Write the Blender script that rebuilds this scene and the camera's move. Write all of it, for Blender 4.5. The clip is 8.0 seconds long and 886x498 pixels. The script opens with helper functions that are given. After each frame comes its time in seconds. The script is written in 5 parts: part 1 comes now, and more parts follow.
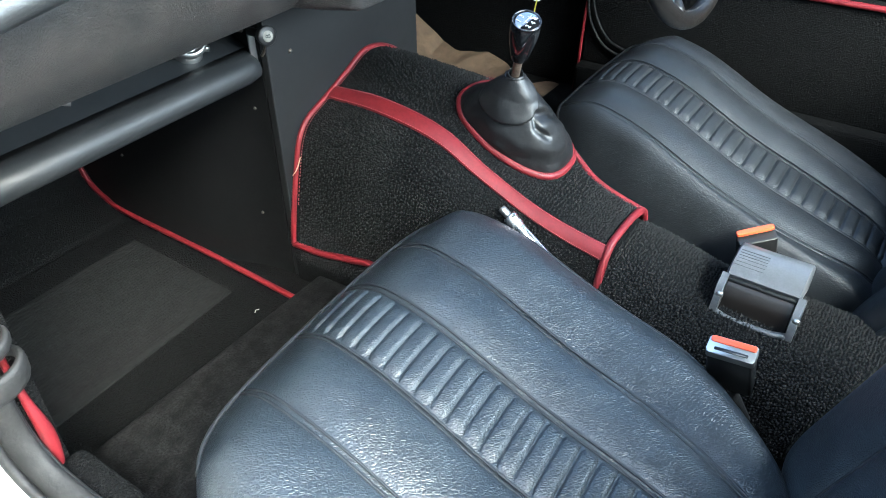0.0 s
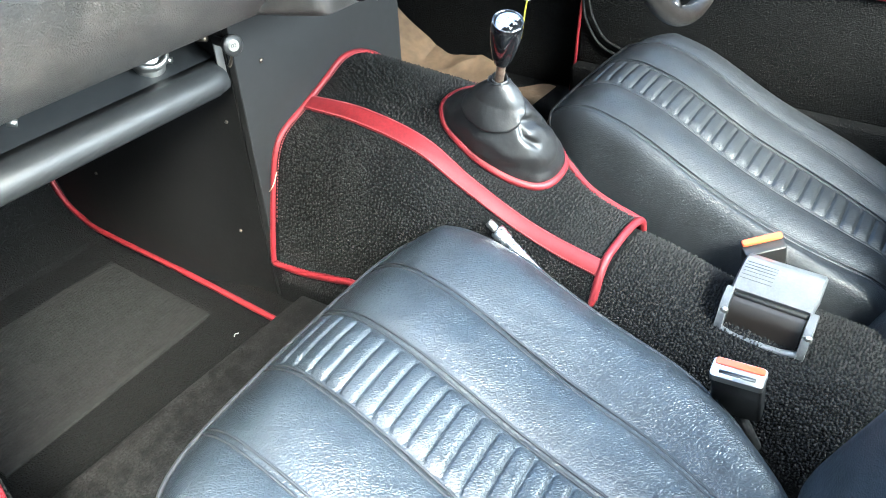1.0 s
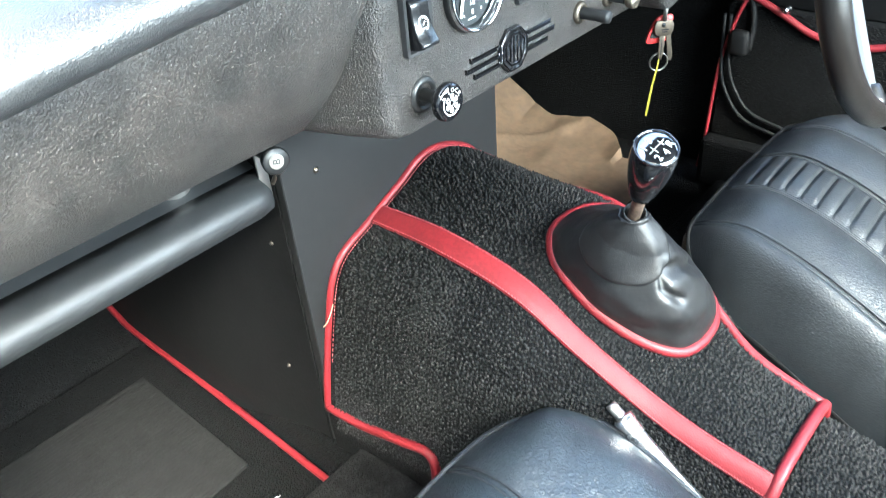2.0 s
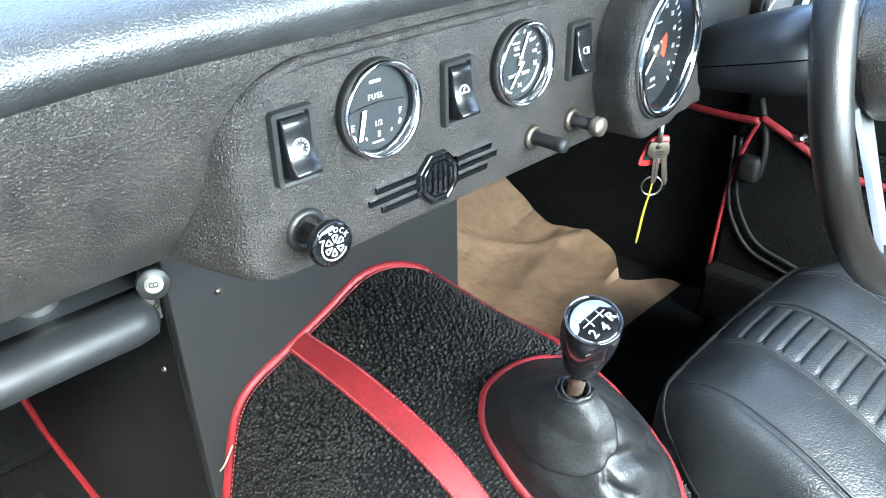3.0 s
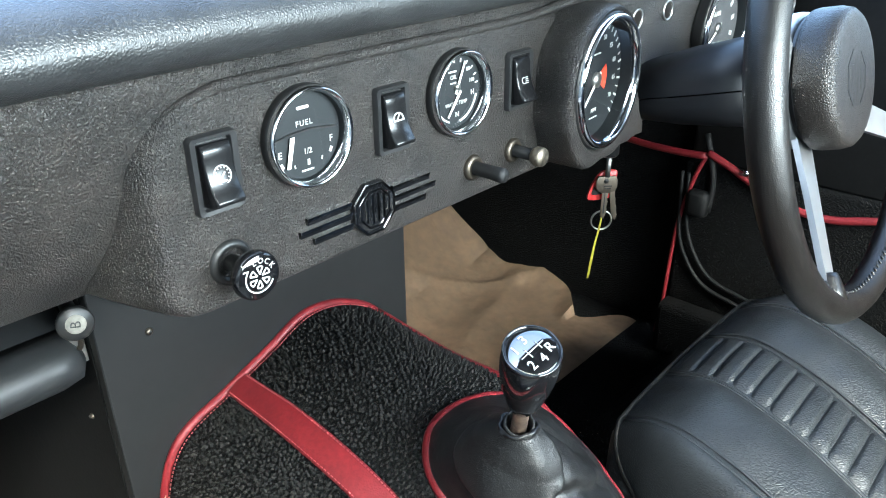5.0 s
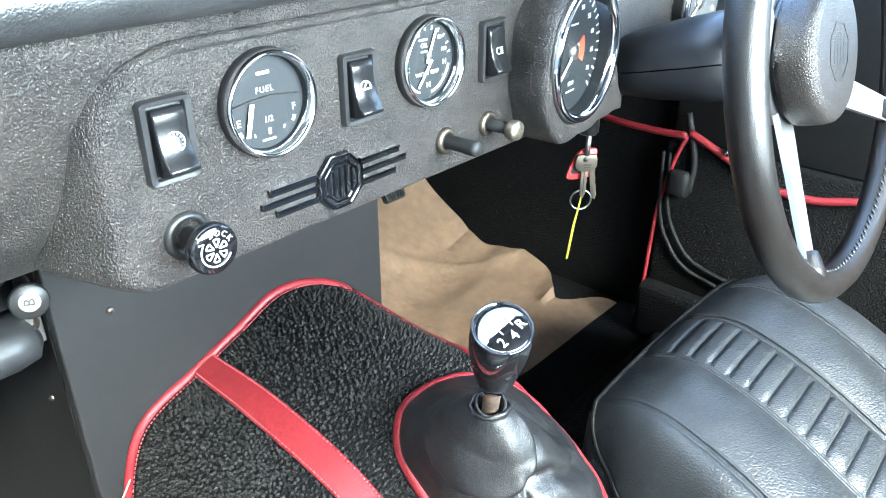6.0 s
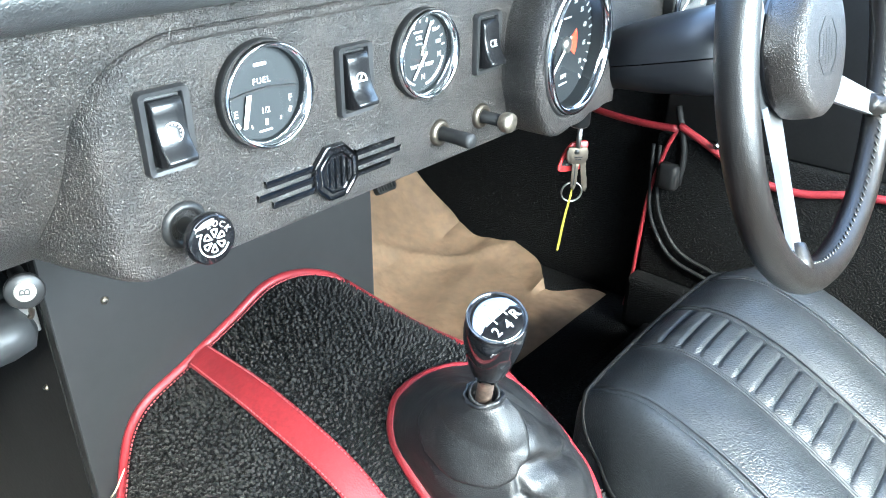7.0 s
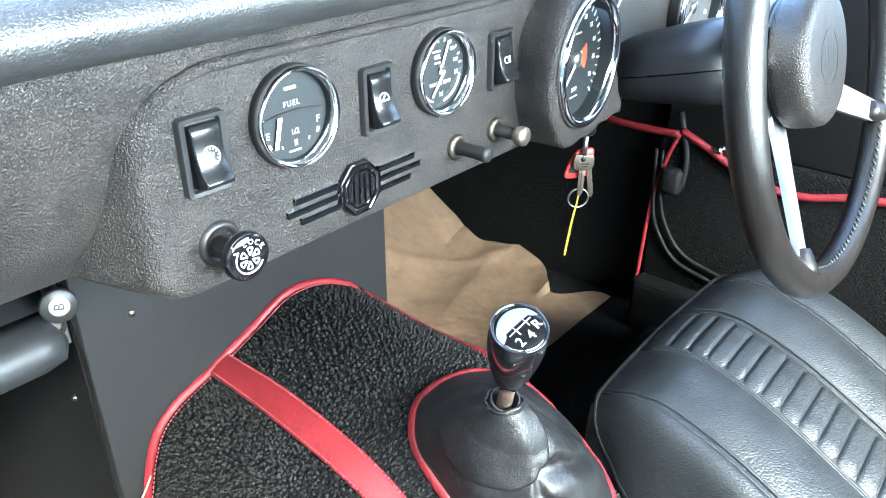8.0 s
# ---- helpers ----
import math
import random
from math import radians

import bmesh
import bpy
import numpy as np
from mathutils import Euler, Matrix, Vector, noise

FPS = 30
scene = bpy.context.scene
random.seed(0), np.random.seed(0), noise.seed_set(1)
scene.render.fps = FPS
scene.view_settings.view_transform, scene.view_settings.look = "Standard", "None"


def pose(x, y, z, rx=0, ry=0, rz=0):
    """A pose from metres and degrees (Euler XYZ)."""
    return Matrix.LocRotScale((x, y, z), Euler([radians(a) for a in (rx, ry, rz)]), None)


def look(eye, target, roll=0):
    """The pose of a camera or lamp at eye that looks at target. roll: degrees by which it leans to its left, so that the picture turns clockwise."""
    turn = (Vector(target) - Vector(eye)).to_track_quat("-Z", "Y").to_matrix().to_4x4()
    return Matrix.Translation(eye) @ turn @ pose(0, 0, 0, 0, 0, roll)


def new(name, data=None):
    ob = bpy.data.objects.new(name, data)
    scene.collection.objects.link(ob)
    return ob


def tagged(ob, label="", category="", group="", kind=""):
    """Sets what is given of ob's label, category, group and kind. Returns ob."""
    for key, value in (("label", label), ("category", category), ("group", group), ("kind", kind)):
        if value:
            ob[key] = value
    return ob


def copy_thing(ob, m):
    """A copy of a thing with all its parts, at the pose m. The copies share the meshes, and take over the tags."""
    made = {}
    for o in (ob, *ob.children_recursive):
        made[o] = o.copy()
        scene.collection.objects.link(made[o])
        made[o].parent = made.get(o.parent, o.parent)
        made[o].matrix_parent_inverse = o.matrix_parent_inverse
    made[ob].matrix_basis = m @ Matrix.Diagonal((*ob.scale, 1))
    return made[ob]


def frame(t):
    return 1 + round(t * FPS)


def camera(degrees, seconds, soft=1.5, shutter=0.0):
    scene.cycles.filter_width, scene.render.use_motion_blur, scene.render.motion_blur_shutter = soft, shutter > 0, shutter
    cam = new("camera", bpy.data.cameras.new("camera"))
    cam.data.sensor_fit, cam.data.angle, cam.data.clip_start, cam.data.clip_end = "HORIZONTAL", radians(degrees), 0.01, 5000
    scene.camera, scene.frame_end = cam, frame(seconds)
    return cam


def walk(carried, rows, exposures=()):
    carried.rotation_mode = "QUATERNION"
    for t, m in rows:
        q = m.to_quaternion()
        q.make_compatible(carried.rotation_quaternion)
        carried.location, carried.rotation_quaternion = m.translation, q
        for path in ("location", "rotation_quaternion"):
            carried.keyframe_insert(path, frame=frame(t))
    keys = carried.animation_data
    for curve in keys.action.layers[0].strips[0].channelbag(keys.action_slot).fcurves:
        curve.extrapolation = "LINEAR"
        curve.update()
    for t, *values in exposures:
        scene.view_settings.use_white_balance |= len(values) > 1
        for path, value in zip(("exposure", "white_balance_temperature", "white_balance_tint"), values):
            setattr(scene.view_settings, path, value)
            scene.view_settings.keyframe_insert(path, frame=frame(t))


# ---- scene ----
cam = camera(60.4, 8.0, soft=1.0, shutter=0.15)
PATH = [
    (0, (-0.7852, -0.5538, 0.7705), (0.5239, 0.3553, -0.4378), -0.54),
    (0.5, (-0.7593, -0.5593, 0.7540), (0.5845, 0.3254, -0.4339), -1.11),
    (1, (-0.7158, -0.5470, 0.7458), (0.5812, 0.3894, -0.4547), -2.51),
    (1.5, (-0.6083, -0.4498, 0.7289), (0.6228, 0.5626, -0.4793), -3.99),
    (1.8, (-0.5367, -0.3936, 0.7222), (0.6582, 0.6920, -0.4583), -5.09),
    (2, (-0.4922, -0.3653, 0.7264), (0.6887, 0.7557, -0.4350), -4.88),
    (2.2, (-0.4468, -0.3357, 0.7207), (0.7361, 0.8341, -0.3895), -3.92),
    (3.3, (-0.3216, -0.3479, 0.7052), (0.9186, 0.9002, -0.2458), -0.85),
    (3.5, (-0.3171, -0.3493, 0.7110), (0.9417, 0.9017, -0.2111), -0.71),
    (4, (-0.3140, -0.3528, 0.7140), (0.9731, 0.8877, -0.1830), -0.77),
    (4.5, (-0.3167, -0.3499, 0.7052), (0.9927, 0.8722, -0.1848), -0.47),
    (4.7, (-0.3179, -0.3502, 0.6983), (0.9972, 0.8697, -0.1861), -0.63),
    (5.8, (-0.3035, -0.3488, 0.6787), (1.0293, 0.8353, -0.2277), 0.02),
    (6, (-0.3005, -0.3485, 0.6766), (1.0330, 0.8238, -0.2439), 0.10),
    (6.5, (-0.3031, -0.3475, 0.6765), (1.0360, 0.8074, -0.2579), 0.42),
    (7, (-0.3068, -0.3490, 0.6783), (1.0391, 0.7945, -0.2603), 0.69),
    (7.5, (-0.3111, -0.3488, 0.6816), (1.0380, 0.7870, -0.2618), 0.72),
    (8, (-0.3264, -0.3449, 0.6939), (1.0243, 0.7930, -0.2446), 0.14),
]
STOPS = [(0, 4.43, 5250), (0.5, 5.5, 5500), (1, 5.58, 5550), (2.2, 5.55, 5450), (3.3, 5.28, 5400), (3.6, 4.93, 5500), (4, 4.44, 5600), (4.7, 4.40, 5600), (5.8, 5.84, 5400), (7, 5.84, 5400), (8, 5.68, 5400)]
EXPOSURES = [(t, stops + 0.12, kelvin, -4) for t, stops, kelvin in STOPS]
walk(cam, [(t, look(eye, target, roll)) for t, eye, target, roll in PATH], EXPOSURES)

# ---- light ----
world = bpy.data.worlds.new("sky")
scene.world = world
world.use_nodes = True
_n = world.node_tree.nodes
_sky = _n.new("ShaderNodeTexSky")
_sky.sky_type = 'NISHITA'
_sky.sun_disc = False
SUN_EL, SUN_ROT = radians(41), radians(211)
_sky.sun_elevation, _sky.sun_rotation = SUN_EL, SUN_ROT
_sky.air_density, _sky.dust_density = 1.0, 9.0
_n["Background"].inputs["Strength"].default_value = 0.15
world.node_tree.links.new(_sky.outputs[0], _n["Background"].inputs[0])
sun = new("sun", bpy.data.lights.new("sun", 'SUN'))
sun.data.energy, sun.data.angle, sun.data.color = 0.12, radians(50), (0.97, 0.99, 1.0)
sun.matrix_world = look((-1.2, -2.0, 2.3), (0, 0, 0.3))

# the sky's light through the open passenger door
door_sky = new("door_sky", bpy.data.lights.new("door_sky", 'AREA'))
door_sky.data.shape, door_sky.data.size, door_sky.data.size_y = 'RECTANGLE', 1.3, 0.9
door_sky.data.energy, door_sky.data.color = 0.3, (0.96, 0.985, 1.0)
door_sky.matrix_world = look((-1.35, -0.9, 1.0), (0.0, -0.1, 0.45))

# the sky's light through the open rear window of the soft top
rear_sky = new("rear_sky", bpy.data.lights.new("rear_sky", 'AREA'))
rear_sky.data.shape, rear_sky.data.size, rear_sky.data.size_y = 'RECTANGLE', 1.04, 0.34
rear_sky.data.energy, rear_sky.data.color = 2.4, (0.98, 0.99, 1.0)
rear_sky.matrix_world = look((0.04, -1.03, 0.80), (0.04, 0.0, 0.58))

# ---- materials ----
def material(name, base, rough=0.5, metal=0.0, bumps=(), vary=None, coat=0.0, rough_vary=0.0, spec=0.5):
    """bumps: (kind, scale, strength, depth); vary: (scale, amount, detail)"""
    m = bpy.data.materials.new(name)
    m.use_nodes = True
    nt = m.node_tree
    b = nt.nodes["Principled BSDF"]
    b.inputs["Base Color"].default_value = (*base, 1)
    b.inputs["Roughness"].default_value = rough
    b.inputs["Metallic"].default_value = metal
    b.inputs["Coat Weight"].default_value = coat
    b.inputs["Coat Roughness"].default_value = 0.05
    b.inputs["Specular IOR Level"].default_value = spec
    tc = nt.nodes.new("ShaderNodeTexCoord")

    def tex(kind, scale, detail=3.0):
        if kind in ("voronoi", "edges", "wrinkle"):
            t = nt.nodes.new("ShaderNodeTexVoronoi")
            t.feature = 'F1' if kind == "voronoi" else 'DISTANCE_TO_EDGE'
        else:
            t = nt.nodes.new("ShaderNodeTexNoise")
            t.inputs["Detail"].default_value = detail
        t.inputs["Scale"].default_value = scale
        if kind == "wrinkle":
            # drawn-out pebbles parted by narrow valleys
            mp = nt.nodes.new("ShaderNodeMapping")
            mp.vector_type = 'TEXTURE'
            mp.inputs["Rotation"].default_value = (0, 0, -0.96)
            mp.inputs["Scale"].default_value = (1.8, 1.0, 1.0)
            nt.links.new(tc.outputs["Object"], mp.inputs["Vector"])
            nt.links.new(mp.outputs[0], t.inputs["Vector"])
            flat = nt.nodes.new("ShaderNodeMapRange")
            flat.interpolation_type = 'SMOOTHSTEP'
            flat.inputs["From Max"].default_value = 0.26
            nt.links.new(t.outputs["Distance"], flat.inputs["Value"])
            return flat.outputs[0]
        nt.links.new(tc.outputs["Object"], t.inputs["Vector"])
        return t.outputs["Distance"] if kind != "noise" else t.outputs["Fac"]

    if vary:
        a = tex("noise", vary[0], 4.0)
        r = nt.nodes.new("ShaderNodeMapRange")
        r.inputs["From Min"].default_value, r.inputs["From Max"].default_value = 0.3, 0.7
        r.inputs["To Min"].default_value, r.inputs["To Max"].default_value = 1 - vary[1], 1 + vary[1]
        nt.links.new(a, r.inputs["Value"])
        out = r.outputs[0]
        if len(vary) > 2:
            a2 = tex("noise", vary[2], 2.0)
            r2 = nt.nodes.new("ShaderNodeMapRange")
            r2.inputs["From Min"].default_value, r2.inputs["From Max"].default_value = 0.3, 0.7
            r2.inputs["To Min"].default_value, r2.inputs["To Max"].default_value = 1 - vary[1], 1 + vary[1]
            nt.links.new(a2, r2.inputs["Value"])
            mu = nt.nodes.new("ShaderNodeMath")
            mu.operation = 'MULTIPLY'
            nt.links.new(out, mu.inputs[0])
            nt.links.new(r2.outputs[0], mu.inputs[1])
            out = mu.outputs[0]
        mix = nt.nodes.new("ShaderNodeVectorMath")
        mix.operation = 'SCALE'
        mix.inputs[0].default_value = base
        nt.links.new(out, mix.inputs["Scale"])
        nt.links.new(mix.outputs[0], b.inputs["Base Color"])
    if rough_vary:
        a = tex("noise", 35.0, 4.0)
        r = nt.nodes.new("ShaderNodeMapRange")
        r.inputs["From Min"].default_value, r.inputs["From Max"].default_value = 0.3, 0.7
        r.inputs["To Min"].default_value, r.inputs["To Max"].default_value = rough - rough_vary, rough + rough_vary
        nt.links.new(a, r.inputs["Value"])
        nt.links.new(r.outputs[0], b.inputs["Roughness"])
    last = None
    for kind, scale, strength, depth in bumps:
        bp = nt.nodes.new("ShaderNodeBump")
        bp.inputs["Strength"].default_value = strength
        bp.inputs["Distance"].default_value = depth
        nt.links.new(tex(kind, scale), bp.inputs["Height"])
        if last:
            nt.links.new(last, bp.inputs["Normal"])
        last = bp.outputs[0]
    if last:
        nt.links.new(last, b.inputs["Normal"])
    return m


M_SEAT = material("seat vinyl", (0.0096, 0.0124, 0.0152), 0.37, bumps=(("wrinkle", 370, 0.9, 0.00030), ("noise", 600, 0.4, 0.0004), ("noise", 17, 0.4, 0.009)), vary=(25, 0.18, 180), rough_vary=0.07)
# darker copy of the seat vinyl, with the driver's side shade in its colour
M_SEAT_SHADED = material("shaded seat vinyl", (0.0074, 0.0084, 0.0095), 0.47, bumps=(("wrinkle", 370, 0.9, 0.00020), ("noise", 14, 0.4, 0.007)), vary=(25, 0.22, 180), rough_vary=0.07, spec=0.34)
M_SEAT_SEAM = material("seat seam", (0.0075, 0.0088, 0.0105), 0.55, bumps=(("noise", 500, 0.4, 0.0006),), vary=(200, 0.2), spec=0.35)
M_CRACKLE = material("crackle dash", (0.0148, 0.0122, 0.0105), 0.39, bumps=(("noise", 640, 1.0, 0.0031), ("edges", 900, 0.9, 0.0011), ("noise", 130, 0.35, 0.0016)), vary=(700, 0.5, 40), spec=0.52)
M_ROLL = material("dash roll vinyl", (0.0150, 0.0154, 0.0158), 0.41, bumps=(("edges", 620, 0.8, 0.00045), ("noise", 480, 0.5, 0.0005), ("noise", 60, 0.2, 0.0010)), vary=(500, 0.25, 30), rough_vary=0.06, spec=0.55)
M_HUB = material("horn pad vinyl", (0.0108, 0.0086, 0.0072), 0.45, bumps=(("edges", 520, 0.9, 0.0009), ("noise", 700, 0.4, 0.0005)), vary=(60, 0.15, 400), rough_vary=0.06, spec=0.38)
M_CARPET = material("black carpet", (0.0028, 0.0028, 0.0028), 0.95, bumps=(("voronoi", 420, 1.0, 0.0022), ("noise", 160, 0.4, 0.002)), vary=(260, 0.6), spec=0.06)
M_PILE = material("carpet pile", (0.0076, 0.0075, 0.0073), 0.92, vary=(160, 0.5), spec=0.15)
M_MAT = material("heel mat", (0.0056, 0.0054, 0.0053), 0.85, bumps=(("noise", 260, 0.5, 0.001), ("noise", 40, 0.4, 0.002)), vary=(60, 0.3, 400), spec=0.10)
M_NAP = material("worn carpet nap", (0.0064, 0.0062, 0.0062), 0.95, bumps=(("noise", 520, 1.0, 0.003), ("noise", 120, 0.5, 0.003)), vary=(320, 0.7, 60), spec=0.08)
M_RED = material("red vinyl", (0.082, 0.0056, 0.0080), 0.52, bumps=(("voronoi", 600, 0.3, 0.0005), ("noise", 60, 0.3, 0.001)), vary=(40, 0.12, 300), rough_vary=0.06, spec=0.24)
M_THREAD = material("red thread", (0.17, 0.024, 0.028), 0.7)
M_PANEL = material("grey panel", (0.0045, 0.0046, 0.0048), 0.64, bumps=(("noise", 300, 0.15, 0.0004), ("noise", 9, 0.3, 0.004)), vary=(14, 0.12, 90), spec=0.21)
M_PANEL_DARK = material("black panel", (0.0029, 0.0029, 0.0030), 0.64, bumps=(("noise", 250, 0.3, 0.0006),), vary=(30, 0.25, 220), spec=0.12)
M_SHELF = material("black shelf enamel", (0.0072, 0.0078, 0.0084), 0.54, bumps=(("noise", 40, 0.08, 0.001), ("noise", 300, 0.2, 0.0004)), vary=(60, 0.2), rough_vary=0.06, spec=0.33)
M_BLACK = material("black plastic", (0.008, 0.008, 0.008), 0.42, bumps=(("noise", 200, 0.15, 0.0004),), spec=0.35)
M_MATTE = material("matt black plastic", (0.006, 0.006, 0.006), 0.6, bumps=(("noise", 400, 0.3, 0.0003),), vary=(200, 0.3), spec=0.25)
M_KNOBHEAD = material("worn knob head", (0.20, 0.175, 0.14), 0.5, 1.0, bumps=(("noise", 400, 0.5, 0.0005),), vary=(300, 0.3), rough_vary=0.1)
M_SWITCH = material("switch plastic", (0.006, 0.006, 0.0065), 0.25, bumps=(("noise", 300, 0.06, 0.0003),), spec=0.32)
M_SURROUND = material("switch surround", (0.013, 0.013, 0.0135), 0.30, bumps=(("noise", 500, 0.1, 0.0003),), vary=(200, 0.2))
M_GLOSS = material("gloss black plastic", (0.004, 0.004, 0.0045), 0.06)
M_CAP = material("gloss black acrylic", (0.004, 0.004, 0.0045), 0.03, coat=1.0, spec=0.9)
M_RUBBER = material("worn rubber", (0.0064, 0.0061, 0.0058), 0.68, bumps=(("noise", 120, 0.6, 0.0016),), vary=(50, 0.5, 300), spec=0.28)
M_CHROME = material("chrome", (0.78, 0.78, 0.79), 0.08, 1.0, rough_vary=0.04)
M_STEEL = material("dull steel", (0.36, 0.35, 0.33), 0.4, 1.0, bumps=(("noise", 160, 0.2, 0.0005),), rough_vary=0.1)
M_SATIN = material("satin chrome", (0.66, 0.65, 0.64), 0.26, 1.0, bumps=(("noise", 250, 0.1, 0.0003),), rough_vary=0.06)
M_ALLOY = material("brushed alloy", (0.42, 0.42, 0.42), 0.42, 1.0, bumps=(("noise", 350, 0.1, 0.0003),), rough_vary=0.06)
M_DISC = material("yellowed disc", (0.15, 0.143, 0.125), 0.7, vary=(300, 0.2), spec=0.2)
M_WHITE = material("white print", (0.38, 0.38, 0.365), 0.55)
M_PAINT = material("white car paint", (0.8, 0.79, 0.74), 0.25, coat=0.5, vary=(8, 0.03))
M_LEATHER = material("gaiter leather", (0.0048, 0.0048, 0.0050), 0.41, bumps=(("edges", 700, 0.5, 0.0005), ("noise", 110, 0.35, 0.0014), ("noise", 40, 0.3, 0.003)), vary=(30, 0.15), rough_vary=0.09, spec=0.36)
M_RIM = material("wheel leather", (0.0052, 0.0043, 0.0037), 0.35, bumps=(("edges", 800, 0.5, 0.0005), ("noise", 40, 0.15, 0.0012)), vary=(120, 0.2), rough_vary=0.05, spec=0.38)
M_COWL = material("column plastic", (0.0028, 0.0031, 0.0040), 0.48, bumps=(("noise", 260, 0.2, 0.0004),), vary=(18, 0.3), rough_vary=0.08, spec=0.26)
M_KRAFT = material("kraft paper", (0.090, 0.060, 0.036), 0.75, bumps=(("noise", 12, 0.5, 0.02), ("noise", 70, 0.25, 0.002)), vary=(10, 0.14, 60), spec=0.25)
M_ORANGE = material("orange plastic", (0.42, 0.052, 0.013), 0.4)
M_THREAD_GREY = material("grey thread", (0.030, 0.029, 0.027), 0.7)
M_SMOKE = material("smoked plastic", (0.008, 0.0065, 0.0055), 0.32, vary=(20, 0.2), spec=0.3)
M_GREYPL = material("grey plastic", (0.052, 0.054, 0.057), 0.36, bumps=(("noise", 200, 0.3, 0.0005),), vary=(60, 0.15, 400))
M_DIAL = material("dial black", (0.0075, 0.0092, 0.0106), 0.6, spec=0.3)
M_DIALGREY = material("grey dial", (0.045, 0.046, 0.048), 0.6, vary=(60, 0.15))
M_NEEDLE = material("needle white", (0.8, 0.79, 0.75), 0.5)
M_DIALRED = material("dial red", (0.65, 0.05, 0.02), 0.5)
M_YELLOW = material("yellow plastic", (0.20, 0.17, 0.010), 0.5)
M_REDPL = material("red plastic", (0.36, 0.02, 0.02), 0.4)
M_KEY = material("key brass", (0.10, 0.085, 0.068), 0.5, 1.0, bumps=(("noise", 300, 0.3, 0.0004),))
M_RUST = material("lever steel", (0.17, 0.125, 0.095), 0.42, 0.8, vary=(160, 0.5))
M_STRAW = material("dry straw", (0.34, 0.27, 0.17), 0.6)
# plain surface of the unseen wall that blocks the left sky
M_LIGHT_BLOCK = material("light-blocking wall", (0.10, 0.10, 0.09), 0.9, bumps=(("noise", 30, 0.4, 0.01),), vary=(2, 0.2, 20))
M_ASPHALT = material("ground", (0.12, 0.12, 0.115), 0.9, bumps=(("noise", 60, 0.6, 0.01),), vary=(3, 0.2, 40))
# each tuft of the pile has a tone of its own
_nt = M_PILE.node_tree
_geo, _rng, _mul = _nt.nodes.new("ShaderNodeNewGeometry"), _nt.nodes.new("ShaderNodeMapRange"), _nt.nodes.new("ShaderNodeVectorMath")
_mul.operation = 'SCALE'
_rng.inputs["To Min"].default_value, _rng.inputs["To Max"].default_value = 0.65, 1.35
_nt.links.new(_geo.outputs["Random Per Island"], _rng.inputs["Value"])
_nt.links.new(_nt.nodes["Principled BSDF"].inputs["Base Color"].links[0].from_socket, _mul.inputs[0])
_nt.links.new(_rng.outputs[0], _mul.inputs["Scale"])
_nt.links.new(_mul.outputs[0], _nt.nodes["Principled BSDF"].inputs["Base Color"])
M_GLASS = bpy.data.materials.new("gauge glass")
M_GLASS.use_nodes = True
_nt = M_GLASS.node_tree
_tr, _gl, _fr, _mx = (_nt.nodes.new(k) for k in ("ShaderNodeBsdfTransparent", "ShaderNodeBsdfGlossy", "ShaderNodeFresnel", "ShaderNodeMixShader"))
_gl.inputs["Roughness"].default_value = 0.03
_fr.inputs["IOR"].default_value = 1.45
for _a, _b in ((_fr.outputs[0], _mx.inputs[0]), (_tr.outputs[0], _mx.inputs[1]), (_gl.outputs[0], _mx.inputs[2]), (_mx.outputs[0], _nt.nodes["Material Output"].inputs["Surface"])):
    _nt.links.new(_a, _b)


# ---- building helpers ----
def thing(name, base, label, category, group="", kind=""):
    ob = new(name)
    ob.empty_display_size = 0.05
    ob.matrix_world = Matrix.Translation(base)
    return tagged(ob, label, category, group, kind)


def to_world(ob):
    m = Matrix.Identity(4)
    while ob:
        m = ob.matrix_basis @ m
        m = (ob.matrix_parent_inverse @ m) if ob.parent else m
        ob = ob.parent
    return m


def part(name, bm, mat, parent=None, label="", smooth=True, kind=""):
    """Links a bmesh, in world places, as one mesh object under a thing or a part."""
    me = bpy.data.meshes.new(name)
    bmesh.ops.recalc_face_normals(bm, faces=bm.faces)
    bm.to_mesh(me)
    bm.free()
    if smooth:
        me.polygons.foreach_set("use_smooth", [True] * len(me.polygons))
    me.materials.append(mat)
    ob = new(name, me)
    if parent:
        ob.parent = parent
        ob.matrix_parent_inverse = to_world(parent).inverted()
    return tagged(ob, label, kind=kind)


def sharp(ob, degrees=35):
    ob.data.set_sharp_from_angle(angle=radians(degrees))
    return ob


def box_bm(lo, hi, bevel=0.0, seg=2):
    bm = bmesh.new()
    bmesh.ops.create_cube(bm, size=1)
    lo, hi = Vector(lo), Vector(hi)
    for v in bm.verts:
        v.co = Vector([(lo[i] + hi[i]) / 2 + v.co[i] * (hi[i] - lo[i]) for i in range(3)])
    if bevel:
        bmesh.ops.bevel(bm, geom=bm.edges[:], offset=bevel, segments=seg, profile=0.5, affect='EDGES')
    return bm


def loft_bm(rows, close_u=False, close_v=False, cap=False):
    """rows: rings of points, joined one to the next. close_u: each ring is closed."""
    bm = bmesh.new()
    vs = [[bm.verts.new(p) for p in r] for r in rows]
    n = len(vs)
    for i in range(n if close_v else n - 1):
        a, b = vs[i], vs[(i + 1) % n]
        m = len(a)
        for j in range(m if close_u else m - 1):
            k = (j + 1) % m
            bm.faces.new((a[j], a[k], b[k], b[j]))
    if cap:
        bm.faces.new(vs[0])
        bm.faces.new(list(reversed(vs[-1])))
    return bm


